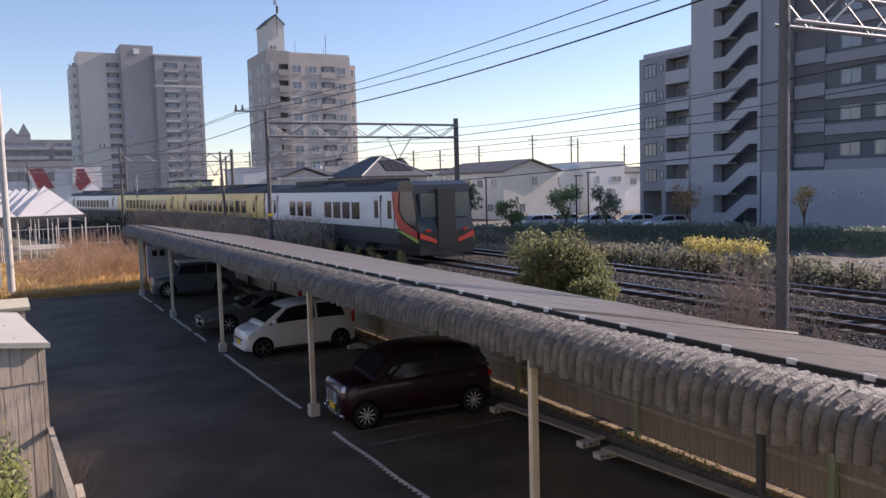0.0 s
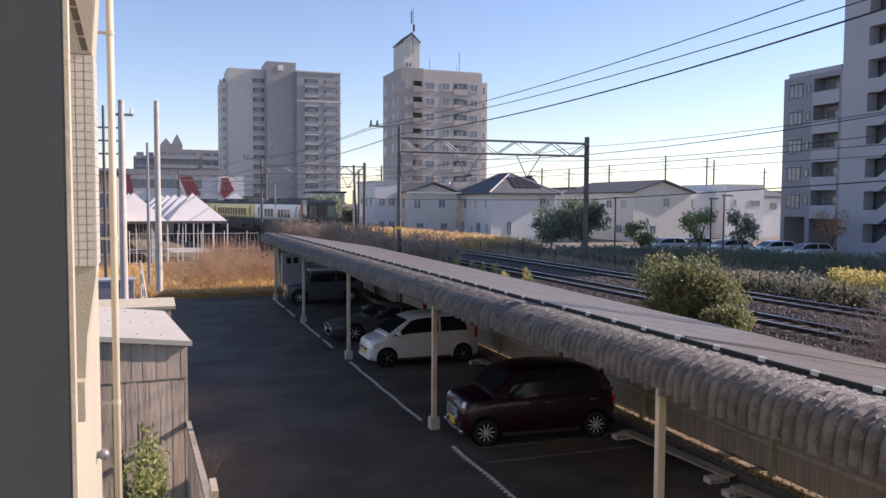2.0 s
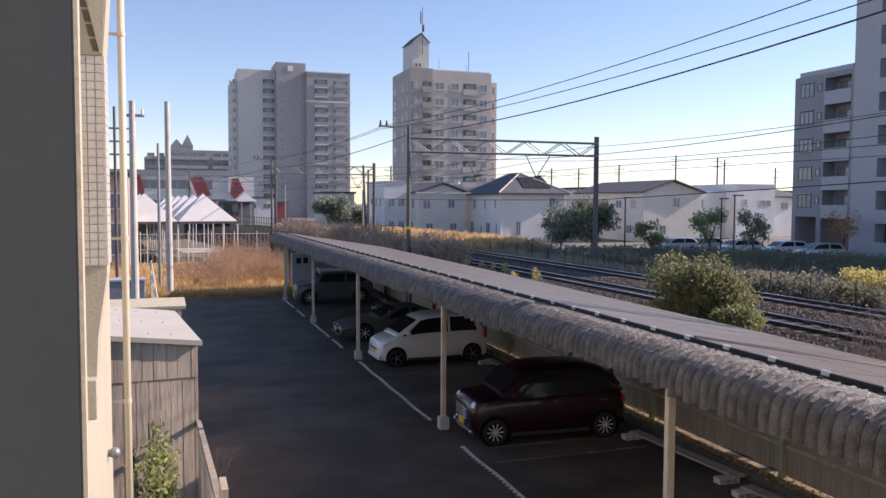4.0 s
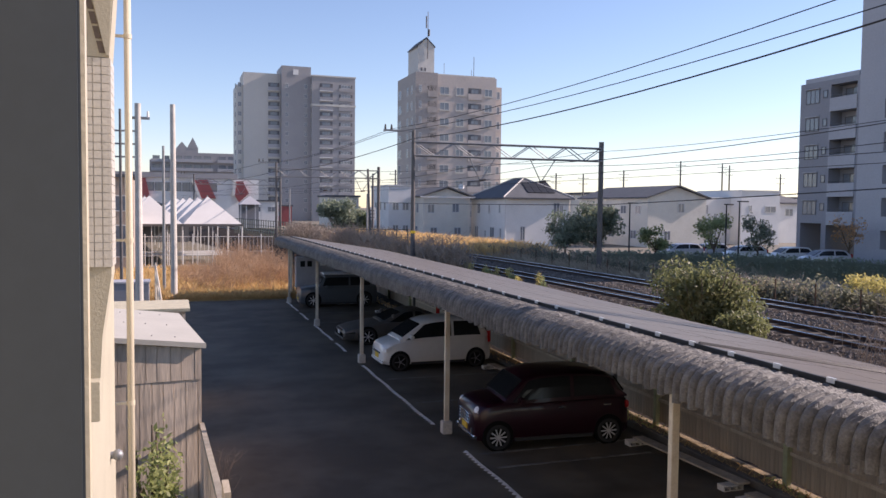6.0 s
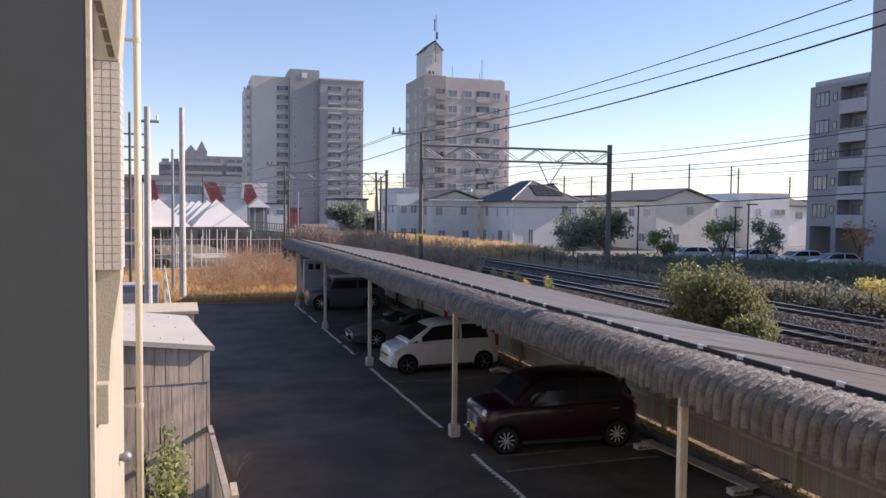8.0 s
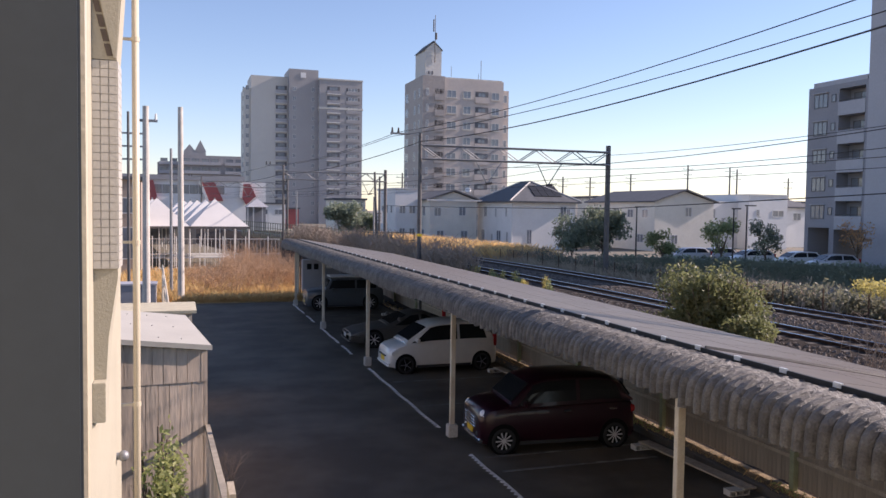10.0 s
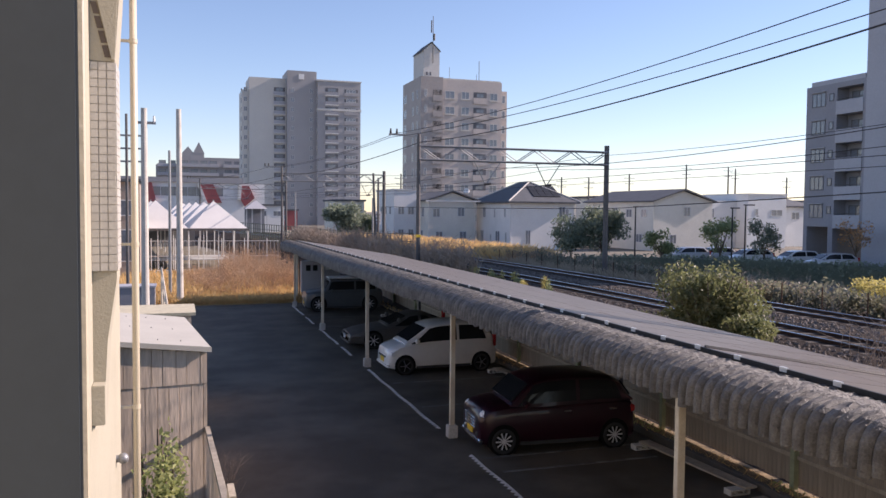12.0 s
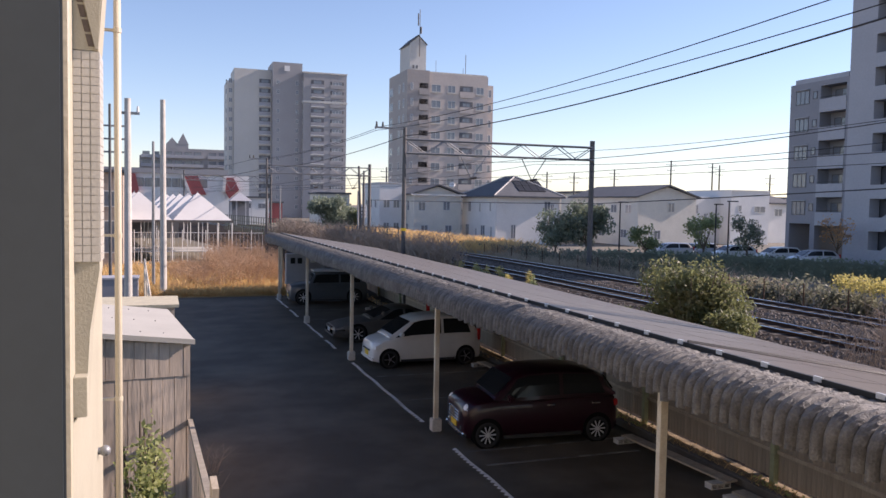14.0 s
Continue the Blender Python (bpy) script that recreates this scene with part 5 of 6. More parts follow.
KEI_LOW = [(1.0, 0.72, 0.66), (0.985, 0.84, 0.78), (0.93, 0.93, 0.87), (0.8, 0.98, 0.93), (0.62, 1.0, 0.97), (0.2, 1.0, 0.96), (-0.5, 1.0, 0.97), (-0.85, 0.98, 0.98), (-0.96, 0.94, 0.95), (-1.0, 0.86, 0.78)]
KEI_CABIN = [(0.64, 0.92, 0.86, 0.9, 0.96), (0.36, 0.96, 0.84, 0.92, 1.40), (0.2, 0.97, 0.84, 0.92, 1.475), (-0.1, 0.97, 0.84, 0.93, 1.50), (-0.45, 0.97, 0.84, 0.94, 1.49), (-0.68, 0.96, 0.82, 0.94, 1.44), (-0.82, 0.95, 0.80, 0.94, 1.34), (-0.98, 0.90, 0.80, 0.95, 1.0)]
MINI_CABIN = [(0.70, 0.92, 0.84, 0.86, 0.92), (0.28, 0.96, 0.82, 0.88, 1.39), (0.1, 0.97, 0.83, 0.88, 1.46), (-0.2, 0.97, 0.83, 0.89, 1.49), (-0.55, 0.97, 0.83, 0.9, 1.48), (-0.80, 0.96, 0.82, 0.9, 1.42), (-0.96, 0.91, 0.80, 0.92, 1.0)]
HATCH_LOW = [(1.0, 0.74, 0.60), (0.97, 0.84, 0.72), (0.88, 0.93, 0.80), (0.72, 0.98, 0.87), (0.52, 1.0, 0.93), (0.2, 1.0, 0.93), (-0.5, 1.0, 0.95), (-0.85, 0.98, 0.97), (-0.97, 0.93, 0.93), (-1.0, 0.86, 0.8)]
HATCH_CABIN = [(0.68, 0.92, 0.84, 0.84, 0.90), (0.28, 0.96, 0.82, 0.88, 1.38), (0.06, 0.97, 0.83, 0.88, 1.45), (-0.40, 0.97, 0.83, 0.9, 1.45), (-0.74, 0.96, 0.82, 0.9, 1.40), (-0.97, 0.90, 0.80, 0.9, 0.98)]
JEEP_LOW = [(1.0, 0.82, 0.75), (0.97, 0.9, 0.88), (0.8, 0.97, 0.95), (0.55, 1.0, 1.0), (0.2, 1.0, 1.0), (-0.6, 1.0, 1.02), (-0.97, 0.98, 1.02), (-1.0, 0.94, 0.95)]
JEEP_CABIN = [(0.52, 0.94, 0.88, 0.95, 1.02), (0.36, 0.96, 0.88, 0.96, 1.46), (0.2, 0.96, 0.89, 0.96, 1.50), (-0.4, 0.96, 0.89, 0.96, 1.50), (-0.90, 0.96, 0.88, 0.96, 1.47), (-0.97, 0.95, 0.88, 0.96, 1.05)]
COUPE_LOW = [(1.0, 0.76, 0.42), (0.97, 0.88, 0.52), (0.8, 0.96, 0.62), (0.5, 1.0, 0.72), (0.2, 1.0, 0.78), (-0.4, 1.0, 0.82), (-0.85, 0.98, 0.84), (-0.97, 0.94, 0.78), (-1.0, 0.9, 0.66)]
COUPE_CABIN = [(0.32, 0.9, 0.8, 0.68, 0.78), (-0.08, 0.92, 0.70, 0.72, 1.12), (-0.2, 0.92, 0.72, 0.74, 1.17), (-0.36, 0.92, 0.72, 0.76, 1.17), (-0.48, 0.92, 0.72, 0.78, 1.12), (-0.82, 0.88, 0.78, 0.78, 0.86)]

car(pose(7.36, 15.05, 0, 0, 0, 86), "dark maroon retro kei hatchback with chrome grille", MAROON, 3.34, 1.475, 1.5, KEI_LOW, KEI_CABIN, 2.39, 0.27, "round", 10)
car(pose(7.52, 23.12, 0, 0, 0, 91), "small white hatchback parked under the carport", CARWHITE, 3.40, 1.475, 1.5, HATCH_LOW, MINI_CABIN, 2.39, 0.265, "angular", 5)
car(pose(7.6, 27.75, 0, 0, 0, 90), "low dusty black sports coupe parked under the carport", DUSTY, 3.98, 1.68, 1.2, COUPE_LOW, COUPE_CABIN, 2.27, 0.29, "hidden", 7, CARWHITE)
jeep = car(pose(7.6, 38.3, 0, 0, 0, 88), "grey-blue boxy four-wheel-drive with a roof rack", CARGREY, 3.7, 1.6, 1.8, JEEP_LOW, JEEP_CABIN, 2.45, 0.34, "round", 8)
bpart("roof_rack", (-0.6, 0.6, -1.4, 0.7, 1.54, 1.59), WFRAME, jeep, "pale roof rack")

far_cars = [(48.6, 68.3, -0.02, 80, CARSILVER), (51.6, 68.0, -0.02, 78, CARSILVER), (52.2, 63.4, -0.02, 84, CARWHITE), (54.6, 60.0, -0.02, 82, CARWHITE), (54.4, 55.6, -0.02, 76, CARSILVER), (29.5, 104.5, -0.02, 88, CARWHITE), (26.0, 103.5, -0.02, 88, CARDARK)]
for x, y, z, a, p in far_cars:
    car(pose(x, y, z, 0, 0, a), "parked pale car in the lot past the railway" if p is not CARDARK else "parked dark car past the railway", p, 4.3, 1.7, 1.5, HATCH_LOW, HATCH_CABIN, 2.55, 0.3, "angular", 8, CARWHITE, "cars in the far lot")


# ---- shed by the wall ----
shed = thing("shed", pose(0.43, 13.0, 0, 0, 0, 5.5), "weathered board shed with a pale sheet roof", "shed")
rng = random.Random(11)
bpart("core", (-3.0, -0.02, 0.02, 3.6, 0.0, 2.58), WOOD, shed)
for row, (z0, z1, off) in enumerate(((0.0, 2.12, 0.0), (2.08, 2.6, 0.012))):
    x = -2.9
    while x < -0.02:
        w = rng.uniform(0.15, 0.2)
        bm = bmesh.new()
        box(bm, x, min(x + w, 0.0), -0.012 - off + rng.uniform(-0.004, 0.004), 0.018 - off, z0, z1 if row == 0 else z1 - 0.12 * x - 0.04, bevel=0.003)
        part("board", bm, WOOD, shed)
        x += w + 0.006
for j in range(18):
    bpart("board", (-0.02, 0.005 + 0.004 * (j % 2), 0.02 + j * 0.2, 0.21 + j * 0.2, 0, 2.58), WOOD, shed)
bm = bmesh.new()
prism(bm, [(-3.2, 2.99), (0.06, 2.60), (0.06, 2.65), (-3.2, 3.04)], "y", -0.08, 3.75)
part("roof", bm, SHEDROOF, shed, "pale grey sheet metal roof")
bm = bmesh.new()
prism(bm, [(-3.2, 2.97), (0.065, 2.58), (0.065, 2.66), (-3.2, 3.05)], "y", -0.1, -0.08)
part("fascia", bm, SHEDROOF, shed)
for i in range(8):
    for j in range(3):
        bm = bmesh.new()
        zr = 2.66 + 0.1196 * (0.35 + i * 0.35)
        rod(bm, (-0.35 - i * 0.35, 0.4 + j * 1.4, zr - 0.03), (-0.35 - i * 0.35, 0.4 + j * 1.4, zr + 0.01), 0.009, seg=6)
        part("roof_screw", bm, DARKSTEEL, shed)
lean = thing("lean_to", pose(-1.0, 19.4, 0), "low lean-to with a yellowed sheet roof", "lean-to")
bpart("wall", (-1.6, 1.3, 0, 1.6, 0, 2.35), WOOD, lean)
bpart("roof", (-1.7, 1.4, -0.1, 1.7, 2.35, 2.42), mat("yellowed_sheet", (0.62, 0.55, 0.38), 0.6), lean)
rail = thing("sloping_fence", pose(0.42, 0, 0), "grey wooden rail fence sloping beside the shed", "fence")
bm = bmesh.new()
prism(bm, [(7.4, 1.98), (13.0, 1.32), (13.0, 1.38), (7.4, 2.05)], "x", -0.02, 0.05)
part("top_rail", bm, PLANK, rail)
for i in range(12):
    y = 7.6 + i * 0.48
    bpart("post", (-0.01, 0.03, y - 0.025, y + 0.025, 0, 2.0 - (y - 7.4) * 0.118), WOOD, rail)
bpart("end_board", (0.0, 0.06, 7.1, 7.45, 0.2, 2.3), PLANK, rail)


# ---- plants ----
def plant(name, x, y, z, label, category, group=""):
    return thing(name, pose(x, y, z), label, category, group)


def shrub(name, x, y, z, r, n, size, material, label, seed, clumps=7, stems=6):
    rng = random.Random(seed)
    p = plant(name, x, y, z, label, "shrub" if name != "tree" else "tree")
    bm = bmesh.new()
    for _ in range(stems):
        a = rng.uniform(0, 6.28)
        rod(bm, (0, 0, 0), (math.cos(a) * r[0] * 0.6, math.sin(a) * r[1] * 0.6, r[2] * rng.uniform(0.9, 1.6)), 0.05 * r[2] / 1.3, 0.012, 6)
    part("woody_base", bm, BARK, p)
    bm = bmesh.new()
    for k in range(clumps):
        a, q = rng.uniform(0, 6.28), rng.uniform(0.1, 0.62)
        c = (math.cos(a) * q * r[0], math.sin(a) * q * r[1], r[2] * rng.uniform(0.45, 1.35))
        s = rng.uniform(0.4, 0.62)
        leaves(bm, c, (r[0] * s, r[1] * s, r[2] * s), n // clumps, size, rng, 0.4)
    part("foliage", bm, material, p)
    return p


def tree(x, y, z, trunk, r, n, size, material, label, seed):
    rng = random.Random(seed)
    p = plant("tree", x, y, z, label, "tree")
    bm = bmesh.new()
    rod(bm, (0, 0, 0), (0.05, 0, trunk), 0.12, 0.07, 8)
    tips = []
    for k in range(9):
        a = k * 0.7 + rng.uniform(-0.3, 0.3)
        q = Vector((math.cos(a) * r[0] * rng.uniform(0.3, 0.75), math.sin(a) * r[1] * rng.uniform(0.3, 0.75), trunk + r[2] * rng.uniform(0.1, 1.7)))
        rod(bm, (0.04, 0, trunk * rng.uniform(0.75, 1.0)), q, 0.05, 0.012, 6)
        tips.append(q)
    part("trunk", bm, BARK, p)
    bm = bmesh.new()
    for q in tips:
        s = rng.uniform(0.4, 0.6)
        leaves(bm, q, (r[0] * s, r[1] * s, r[2] * s), n // 9, size * 1.35, rng, 0.3)
    part("crown", bm, material, p)
    return p


# the rounded bush on the bank
shrub("bush", 14.1, 18.6, 0.85, (1.52, 1.6, 1.5), 15000, 0.065, LEAFBUSH, "rounded evergreen bush with yellowing leaves on the bank", 5, 16, 9)
shrub("bush", 14.1, 17.2, 0.85, (0.9, 0.9, 0.8), 4800, 0.055, LEAFBUSH, "low spreading yellow-green bush beside the larger one", 6, 8)
shrub("bush", 12.8, 20.0, 0.8, (1.1, 1.3, 0.75), 3600, 0.05, LEAFBUSH, "low loose green bush on the bank", 7, 8)
# garden shrub by the shed
shrub("garden_shrub", -0.22, 9.6, 0.0, (0.42, 0.6, 1.38), 2100, 0.046, LEAFGARDEN, "leafy green garden shrub beside the shed", 8, 9, 12)
shrub("garden_shrub", 0.1, 8.6, 0.0, (0.4, 0.5, 0.95), 1500, 0.042, LEAFGARDEN, "leafy green garden shrub beside the shed", 9, 7, 8)

# trees past the line
for i, (x, y, tr, r, n, sz, m, lab) in enumerate((
        (32.8, 63.0, 1.6, (1.9, 1.9, 1.5), 2600, 0.12, LEAFDARK, "clipped dark green pine"),
        (35.4, 62.2, 1.8, (2.4, 2.2, 1.7), 3600, 0.12, LEAFDARK, "broad dark green tree"),
        (36.6, 63.5, 2.2, (1.8, 1.8, 1.3), 2200, 0.12, LEAFGREEN, "pale green tree among the clipped pines"),
        (41.4, 62.1, 1.2, (1.7, 1.7, 1.3), 1300, 0.12, LEAFGREEN, "small pale green street tree"),
        (46.5, 60.5, 1.3, (1.7, 1.7, 1.5), 1300, 0.12, LEAFGREEN, "small pale green street tree"),
        (50.0, 58.9, 1.3, (1.5, 1.5, 1.5), 1300, 0.11, LEAFDARK, "small dark green street tree"),
        (57.5, 56.0, 1.5, (1.6, 1.6, 1.4), 500, 0.1, BRUSH, "thin brown winter tree"),
        (24.2, 125, 1.5, (3.2, 3, 2.2), 3000, 0.22, LEAFDARK, "dense dark evergreen tree"),
        (27.2, 124, 1.6, (3.2, 3, 2.4), 3000, 0.22, LEAFDARK, "dense dark evergreen tree"),
        (30.2, 123, 1.4, (2.2, 2.2, 1.9), 1800, 0.2, LEAFGREEN, "green tree beside the crossing"))):
    tree(x, y, 0.0, tr, r, n, sz, m, lab, 20 + i)
tree(56.0, 42.0, -0.02, 1.6, (1.0, 1.0, 1.3), 380, 0.1, STRAW, "thin bare young tree before the apartments", 60)

# brown scrub along the far side of the track
rng = random.Random(31)
scrub = plant("scrub", 0, 0, 0, "grey-brown winter scrub along the track", "scrub")
tagged(scrub, kind="stuff")
bm = bmesh.new()
for i in range(120):
    s = 8 + i * 0.55
    x, y, _ = track(s, 4.6 + rng.uniform(-0.5, 1.2))
    leaves(bm, (x, y, 1.25), (0.8, 0.8, rng.uniform(0.5, 0.95)), 230, 0.12, rng, 0.15)
part("leaf_mass", bm, HEDGE, scrub)
bm = bmesh.new()
for i in range(70):
    s = 8 + i * 0.95
    x, y, _ = track(s, 4.2 + rng.uniform(-0.4, 1.2))
    twigs(bm, (x, y, 0.8), 1.5, 0.7, 5, rng, 0.012)
part("stem_mass", bm, TWIG, scrub)
yl = plant("yellow_hedge", 0, 0, 0, "bright yellow-green sunlit shrubs beside the track", "shrubs")
tagged(yl, kind="stuff")
bm = bmesh.new()
for i in range(11):
    x, y, _ = track(21.0 + i * 0.36, 4.2 + rng.uniform(-0.3, 0.6))
    leaves(bm, (x, y, 2.05), (0.55, 0.55, 0.38), 170, 0.07, rng, 0.3)
part("leaf_mass", bm, LEAFYELLOW, yl)
hed = plant("clipped_hedge", 0, 0, 0, "long dark clipped hedge round the far lot", "hedge")
bm = bmesh.new()
hp = [(30.0, 55.5), (36, 53.0), (41.5, 47.5), (44.5, 40.0), (46, 28)]
for (x0, y0), (x1, y1) in zip(hp, hp[1:]):
    n = int(math.hypot(x1 - x0, y1 - y0) / 0.5)
    for i in range(n):
        u = i / n
        leaves(bm, (x0 + (x1 - x0) * u, y0 + (y1 - y0) * u, 0.85), (0.7, 0.7, 0.85), 160, 0.16, rng, 0.55)
part("foliage", bm, LEAFDARK, hed)
bm = bmesh.new()
for (x0, y0), (x1, y1) in zip(hp, hp[1:]):
    d = Vector((-(y1 - y0), x1 - x0)).normalized() * 0.45
    prism(bm, [(x0 - d.x, y0 - d.y), (x1 - d.x, y1 - d.y), (x1 + d.x, y1 + d.y), (x0 + d.x, y0 + d.y)], "z", -0.02, 1.35)
part("dense_core", bm, LEAFDARK, hed)

# dry grass and brush
fld = plant("dry_grass", 0, 0, 0, "straw-coloured dry grass at the edge of the field", "dry grass")
tagged(fld, kind="stuff")
bm = bmesh.new()
for _ in range(9000):
    blade(bm, (rng.uniform(-3, 6.4), 41.5 + abs(rng.gauss(0, 2.0)), 0), rng.uniform(0.15, 0.5), rng.uniform(0.2, 0.9), 0.012, rng)
for _ in range(9000):
    blade(bm, (rng.uniform(-5, 9), rng.uniform(44, 60), 0), rng.uniform(0.2, 0.7), rng.uniform(0.2, 0.9), 0.016, rng)
for _ in range(900):
    x = rng.uniform(9.6, 10.0)
    blade(bm, (x, rng.uniform(7, 40), 0.09), rng.uniform(0.04, 0.14), 1.2, 0.012, rng)
part("blades", bm, STRAW, fld)
brs = plant("brown_brush", 0, 0, 0, "tangled reddish-brown dry brush in the field", "brush")
tagged(brs, kind="stuff")
bm, b2 = bmesh.new(), bmesh.new()
for _ in range(120):
    x, y = rng.uniform(0.6, 6.9), rng.uniform(43.6, 58)
    hgt = rng.uniform(0.8, 1.6) * (1.35 if x > 3 else 0.7) * (0.75 if y < 46 else 1)
    leaves(bm, (x, y, hgt * 0.5), (0.7, 0.7, hgt * 0.55), 170, 0.045, rng, 0.1)
    twigs(b2, (x, y, 0), hgt * 1.25, 0.8, 12, rng, 0.011)
part("leaf_mass", bm, BRUSH, brs)
part("stem_mass", b2, REDTWIG, brs)
bank = plant("bank_grass", 0, 0, 0, "golden dry grass and weeds on the railway bank", "dry grass")
tagged(bank, kind="stuff")
bm = bmesh.new()
for _ in range(16000):
    s, o = rng.uniform(56, 96), rng.uniform(2.6, 8.5)
    x, y, _ = track(s, o)
    blade(bm, (x, y, 0.75), rng.uniform(0.4, 1.5), rng.uniform(0.2, 0.8), 0.028, rng)
for _ in range(7000):
    s, o = rng.uniform(7, 60), rng.uniform(-8.6, -5.9)
    x, y, _ = track(s, o)
    blade(bm, (x, y, 0.8), rng.uniform(0.15, 0.55), rng.uniform(0.2, 0.9), 0.012, rng)
part("blades", bm, STRAW, bank)
bm = bmesh.new()
for _ in range(9000):
    s, o = rng.uniform(30, 58), rng.uniform(2.6, 7.5)
    x, y, _ = track(s, o)
    blade(bm, (x, y, 0.75), rng.uniform(0.25, 0.9), rng.uniform(0.3, 1.0), 0.02, rng)
part("pale_blades", bm, PALEGRASS, bank)
bm = bmesh.new()
for i in range(46):
    x, y, _ = track(62 + i * 0.7, 4.0 + rng.uniform(-0.8, 2.2))
    leaves(bm, (x, y, 1.3), (0.9, 0.9, 0.6), 110, 0.11, rng, 0.2)
part("yellow_leaves", bm, LEAFYELLOW, bank)
bm, b2 = bmesh.new(), bmesh.new()
for i in range(90):
    x, y, _ = track(rng.uniform(52, 100), rng.uniform(2.8, 7.0))
    leaves(bm, (x, y, 1.25), (0.9, 0.9, 0.6), 90, 0.09, rng, 0.15)
    twigs(b2, (x, y, 0.75), rng.uniform(0.9, 1.6), 0.9, 7, rng, 0.02)
part("brown_leaves", bm, BRUSH, bank)
part("stems", b2, REDTWIG, bank)
tw = plant("bare_scrub", 0, 0, 0, "grey bare-twig scrub on the near bank", "scrub")
tagged(tw, kind="stuff")
bm = bmesh.new()
for _ in range(170):
    x, y, _ = track(rng.uniform(40, 80), rng.uniform(-7.4, -5.7))
    twigs(bm, (x, y, 0.95), rng.uniform(1.4, 2.6), 1.2, 12, rng, 0.038)
for k in range(4):
    x, y, _ = track(12.6 + 0.25 * k, -5.9 + 0.2 * k)
    twigs(bm, (x, y, 0.9), 2.6 - 0.25 * k, 0.7, 11, rng, 0.012)
for _ in range(16):
    x, y, _ = track(rng.uniform(10.5, 14.5), rng.uniform(-6.6, -5.4))
    twigs(bm, (x, y, 0.9), rng.uniform(0.9, 2.2), 0.7, 8, rng, 0.01)
for _ in range(3):
    twigs(bm, (0.75 + rng.uniform(-0.2, 0.25), rng.uniform(12.4, 14.8), 0), rng.uniform(0.4, 0.9), 0.35, 12, rng, 0.004)
part("stem_mass", bm, TWIG, tw)
weedbed = plant("ground_weeds", 0, 0, 0, "low green weeds along the fence foot", "weeds")
tagged(weedbed, kind="stuff")
bm = bmesh.new()
for yc in (9.4, 10.6, 14.6, 15.6, 16.3, 19.8, 26.0, 34.0):
    for _ in range(90):
        leaf(bm, Vector((rng.uniform(9.62, 9.98), yc + rng.gauss(0, 0.45), rng.uniform(0.1, 0.2))), rng.uniform(0.02, 0.045), rng)
part("leaf_mass", bm, LEAFGARDEN, weedbed)
for i in range(13):
    x, y, _ = track(31.5 + i * 1.0, -5.6 + 0.25 * math.sin(i * 2.1))
    shrub("weed", x, y, 1.05, (0.34, 0.34, 0.48 + 0.1 * math.sin(i * 1.7)), 330, 0.045, LEAFYELLOW if i % 3 else LEAFGREEN, "upright yellow-green weed on the bank", 70 + i, 4, 4)
# loose ballast stones
st = plant("ballast_stones", 0, 0, 0, "loose pale ballast stones along the track", "ballast")
tagged(st, kind="stuff")
vs, fs = [], []
for _ in range(2500):
    s = 9 + 45 * rng.random() ** 1.6
    o = rng.choice((rng.uniform(-6.1, -5.0), rng.uniform(-2.4, -1.4), rng.uniform(1.4, 2.6)))
    x, y, _ = track(s, o)
    z = float(np.interp(o, [-6.4, -5.9, -4.9, 1.2, 2.2, 3.2], [1.12, 1.16, 1.34, 1.34, 1.1, 0.95]))
    r = rng.uniform(0.03, 0.075)
    k = len(vs)
    for d in ((1, 0, 0), (0, 1, 0), (-1, 0.2, 0), (0.1, -1, 0), (0.1, 0.1, 0.9), (0, 0, -0.6)):
        vs.append((x + d[0] * r * rng.uniform(0.7, 1.3), y + d[1] * r * rng.uniform(0.7, 1.3), z + d[2] * r))
    fs += [(k, k + 1, k + 4), (k + 1, k + 2, k + 4), (k + 2, k + 3, k + 4), (k + 3, k, k + 4)]
me = bpy.data.meshes.new("stones")
me.from_pydata(vs, [], fs)
me.materials.append(mat("pale_stone", (0.13, 0.112, 0.10), 0.85, var=0.3, rand=0.5))
o = new("stones", me)
o.parent = st

# ---- poles, lamps, green fence ----
def pole(x, y, z, top, r, material, label, arms=(), lean=0.0):
    p = plant("utility_pole", x, y, z, label, "utility pole")
    bm = bmesh.new()
    rod(bm, (0, 0, 0), (lean, 0, top - z), r, r * 0.72, 14)
    part("shaft", bm, material, p, smooth=False)
    for az, half in arms:
        b = bpart("crossarm", (lean - half, lean + half, -0.04, 0.04, az - z - 0.04, az - z + 0.04), STEEL, p)
        for u in (-0.85, 0, 0.85):
            bm = bmesh.new()
            rod(bm, (lean + u * half, 0, az - z), (lean + u * half, 0, az - z + 0.22), 0.045, 0.03, 8)
            part("insulator", bm, WHITE, b)
    return p


pole(0.13, 42.1, 0, 9.76, 0.17, CONCRETE, "tall round concrete utility pole at the field", lean=-0.02)
pole(-0.36, 45.0, 0, 7.9, 0.09, STEEL, "thin grey steel pole at the field")
pole(-0.96, 26.8, 0, 7.95, 0.13, CONCRETE, "round concrete pole behind the shed", ((7.5, 0.35),))
pole(-2.2, 40.0, 0, 9.2, 0.08, DARKSTEEL, "thin pole with crossarms", ((8.2, 0.9), (7.6, 0.9), (7.0, 0.9)))
for x, y, top in ((59.4, 117.6, 10.5), (63.6, 116.2, 10.4), (69.9, 114.2, 11.1), (78.7, 111.3, 12.7), (86.3, 108.8, 12.1), (87.4, 112, 12.6), (95, 107, 10.8), (33, 120, 10.5), (24.5, 100, 9.0)):
    pole(x, y, 0, top, 0.16, DARKSTEEL, "distant utility pole with crossarms", ((top - 0.7, 1.0), (top - 1.6, 0.8)))
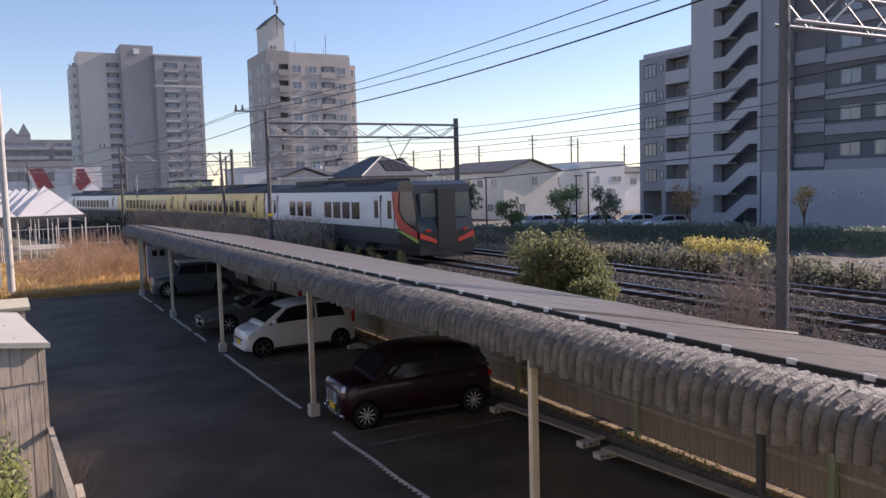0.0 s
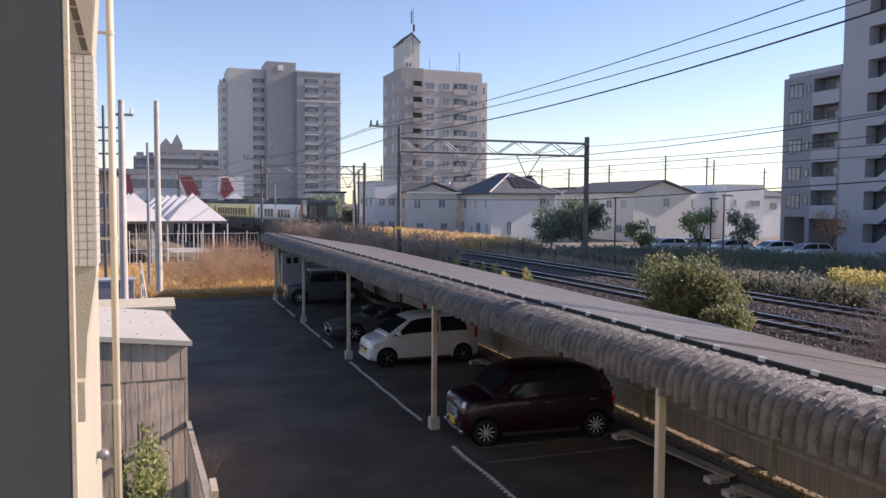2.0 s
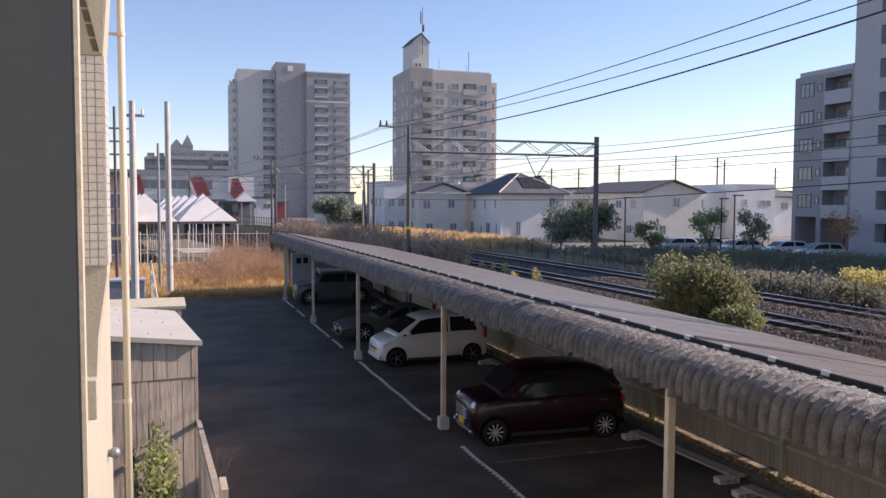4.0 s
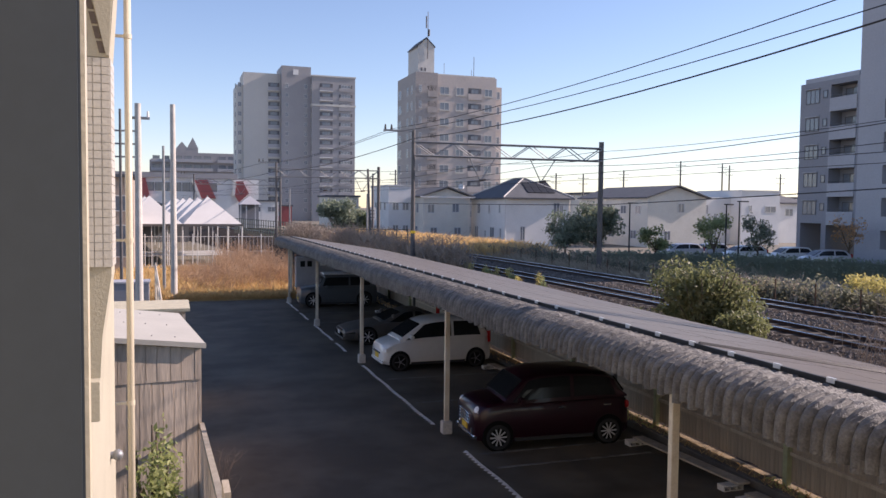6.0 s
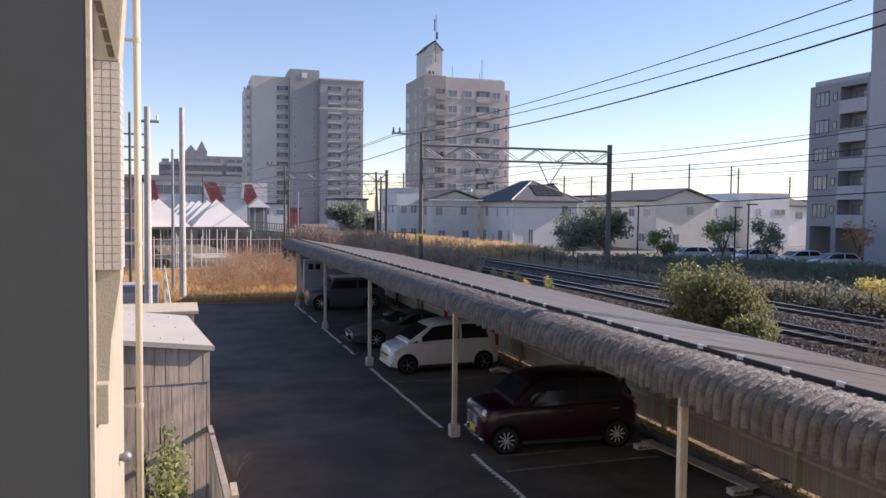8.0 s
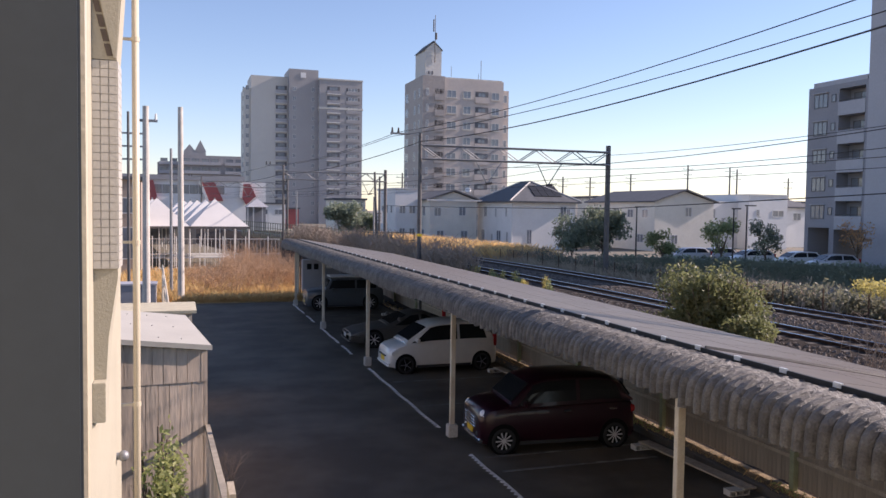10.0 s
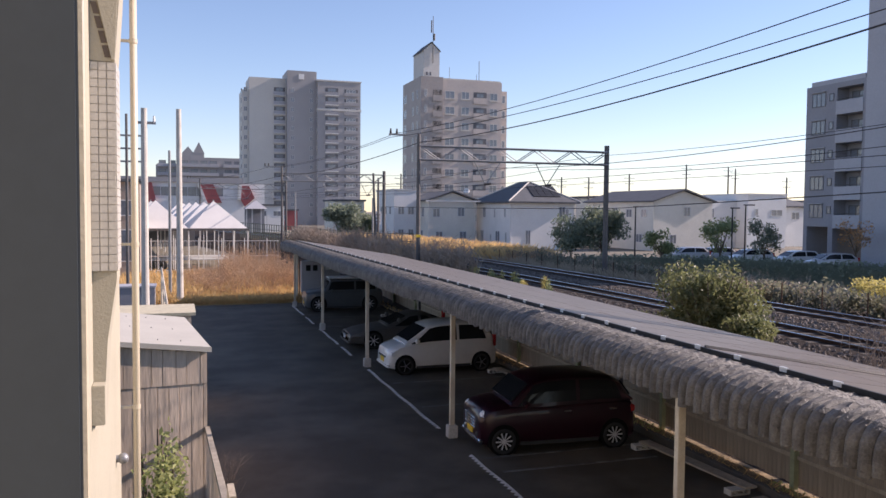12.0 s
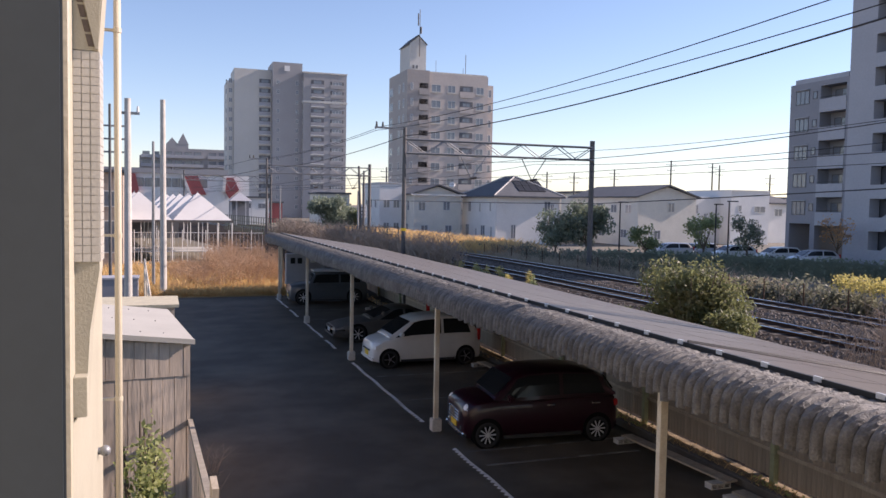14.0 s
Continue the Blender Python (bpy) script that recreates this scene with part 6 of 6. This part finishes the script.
pole(14.2, 58.5, 1.2, 7.6, 0.11, DARKSTEEL, "leaning dark pole beside the line", lean=-0.25)
pole(12.0, 86, 0.8, 6.6, 0.09, STEEL, "thin steel pole beside the line")
pole(17.6, 74, 0.8, 6.0, 0.1, STEEL, "signal post beside the line")
for x, y, top, arm in ((34.6, 55.5, 5.25, 0.7), (41.9, 51.5, 5.45, 0.8), (41.0, 51.9, 5.2, 0.6)):
    l = plant("street_lamp", x, y, 0, "dark parking lot lamp with a flat head", "street lamp", "lamps of the far lot")
    bm = bmesh.new()
    rod(bm, (0, 0, 0), (0, 0, top), 0.07, 0.05, 10)
    part("pole", bm, TRIM, l)
    bpart("head", (-0.15, arm, -0.12, 0.12, top, top + 0.09), TRIM, l, bevel=0.02)
gf = plant("green_fence", 0, 0, 0, "dark green steel railing along the line", "fence")
bm = bmesh.new()
prev = None
for i in range(46):
    x, y, _ = track(60 + i * 1.1, -6.0)
    b2 = bmesh.new()
    rod(b2, (x, y, 0.6), (x, y, 3.1), 0.045, seg=6)
    part("post", b2, FENCEGREEN, gf)
    if prev:
        for z in (1.9, 2.45, 3.05):
            b2 = bmesh.new()
            rod(b2, (*prev, z), (x, y, z), 0.03, seg=5)
            part("rail", b2, FENCEGREEN, gf)
    prev = (x, y)
x, y, _ = track(60, -6.0)
for k in range(5):
    b2 = bmesh.new()
    rod(b2, (x + k * 0.9, y, 0.6), (x + k * 0.9, y, 3.1), 0.045, seg=6)
    part("post", b2, FENCEGREEN, gf)
for z in (1.9, 2.45, 3.05):
    b2 = bmesh.new()
    rod(b2, (x, y, z), (x + 3.6, y, z), 0.03, seg=5)
    part("rail", b2, FENCEGREEN, gf)
# thin wire fence beyond the track
wf = plant("track_fence", 0, 0, 0, "thin posts of the lineside fence", "fence")
for i in range(26):
    x, y, _ = track(14 + i * 2.2, 3.1)
    b2 = bmesh.new()
    rod(b2, (x, y, 0.8), (x, y, 1.95), 0.03, seg=5)
    part("post", b2, RAIL, wf)
# electric cabinet at the end of the carport
hut = thing("switch_cabinet", pose(6.12, 41.5, 0), "grey metal switch cabinet on legs with two windows", "cabinet")
bpart("body", (0, 1.1, 0, 0.5, 0.55, 2.15), APTPALE, hut, bevel=0.02)
bpart("body", (1.13, 2.0, 0.05, 0.5, 0.55, 2.1), APTGREY, hut, bevel=0.02)
for x in (0.22, 0.58):
    bpart("window", (x, x + 0.24, -0.012, 0.03, 1.65, 1.95), CARGLASS, hut)
bpart("meter", (1.25, 1.5, -0.05, 0.06, 1.7, 2.0), WFRAME, hut)
for x in (0.05, 1.0, 1.9):
    bpart("leg", (x, x + 0.07, 0.1, 0.4, 0, 0.55), DARKSTEEL, hut)
post = plant("carport_end_pole", 5.95, 42.0, 0, "thin pale pole with conduit at the carport end", "pole")
bm = bmesh.new()
rod(bm, (0, 0, 0), (0, 0, 2.6), 0.07, seg=10)
part("shaft", bm, POSTPAINT, post)
bm = bmesh.new()
rod(bm, (0.12, -0.05, 0.3), (0.12, -0.05, 2.5), 0.03, seg=8)
part("conduit", bm, TRIM, post)
# things behind the shed
car(pose(-2.7, 29.0, 0, 0, 0, 10), "pale blue-white car parked behind the shed", CARSILVER, 3.4, 1.475, 1.5, HATCH_LOW, HATCH_CABIN, 2.39, 0.27, "angular")
tank = thing("storage_box", pose(-2.6, 35.5, 0), "grey storage box behind the shed", "storage box")
bpart("body", (0, 1.7, 0, 1.2, 0, 1.5), APTGREY, tank, bevel=0.02)
bpart("lid", (-0.04, 1.74, -0.04, 1.24, 1.5, 1.58), APTPALE, tank, bevel=0.01)
gr = thing("guard_rail", pose(0, 0, 0), "pale sloping guard rail beside the pole", "guard rail")
for z in (0.75, 1.25):
    bm = bmesh.new()
    rod(bm, (-0.72, 40.5, z + 0.75), (-0.32, 31.0, z - 0.2), 0.035, seg=8)
    part("rail", bm, POSTPAINT, gr)
for u in (0.0, 0.33, 0.66, 1.0):
    bm = bmesh.new()
    rod(bm, (-0.72 + 0.4 * u, 40.5 - 9.5 * u, 0), (-0.72 + 0.4 * u, 40.5 - 9.5 * u, 2.0 - 0.95 * u), 0.04, seg=8)
    part("post", bm, POSTPAINT, gr)
sign = thing("road_sign", pose(24.6, 101, 0), "white rectangular road sign on a post", "road sign")
bm = bmesh.new()
rod(bm, (0, 0, 0), (0, 0, 3.4), 0.06, seg=8)
part("post", bm, STEEL, sign)
bpart("board", (-0.55, 0.55, -0.05, 0.05, 3.0, 4.7), WHITE, sign, bevel=0.02)
for k in range(3):
    bpart("text_bar", (-0.35, 0.35, -0.07, -0.045, 3.3 + k * 0.45, 3.45 + k * 0.45), APTDARK, sign)
# low buildings by the crossing
for x0, x1, y, zt, m, lab in ((16, 22, 175, 5.6, WHITE, "low white building by the crossing"), (19, 27, 190, 4.6, REDPAINT, "low shop with a red front"), (28, 34, 150, 6.5, WHITE2, "low white house past the trees"), (96, 120, 120, 7.0, WHITE, "white house row in the distance"), (66, 74, 118, 7.2, WHITE2, "pale house in the distance")):
    b = thing("low_building", pose(x0, y, 0), lab, "building")
    bpart("wall", (0, x1 - x0, 0, 9, 0, zt), m, b)
    bpart("roof", (-0.3, x1 - x0 + 0.3, -0.3, 9.3, zt, zt + 0.35), ROOFTILE, b)
    for i in range(int((x1 - x0) / 3)):
        window(b, face_y(1.5 + i * 3, 0, zt - 2.2), 1.6, 1.1)


motions()
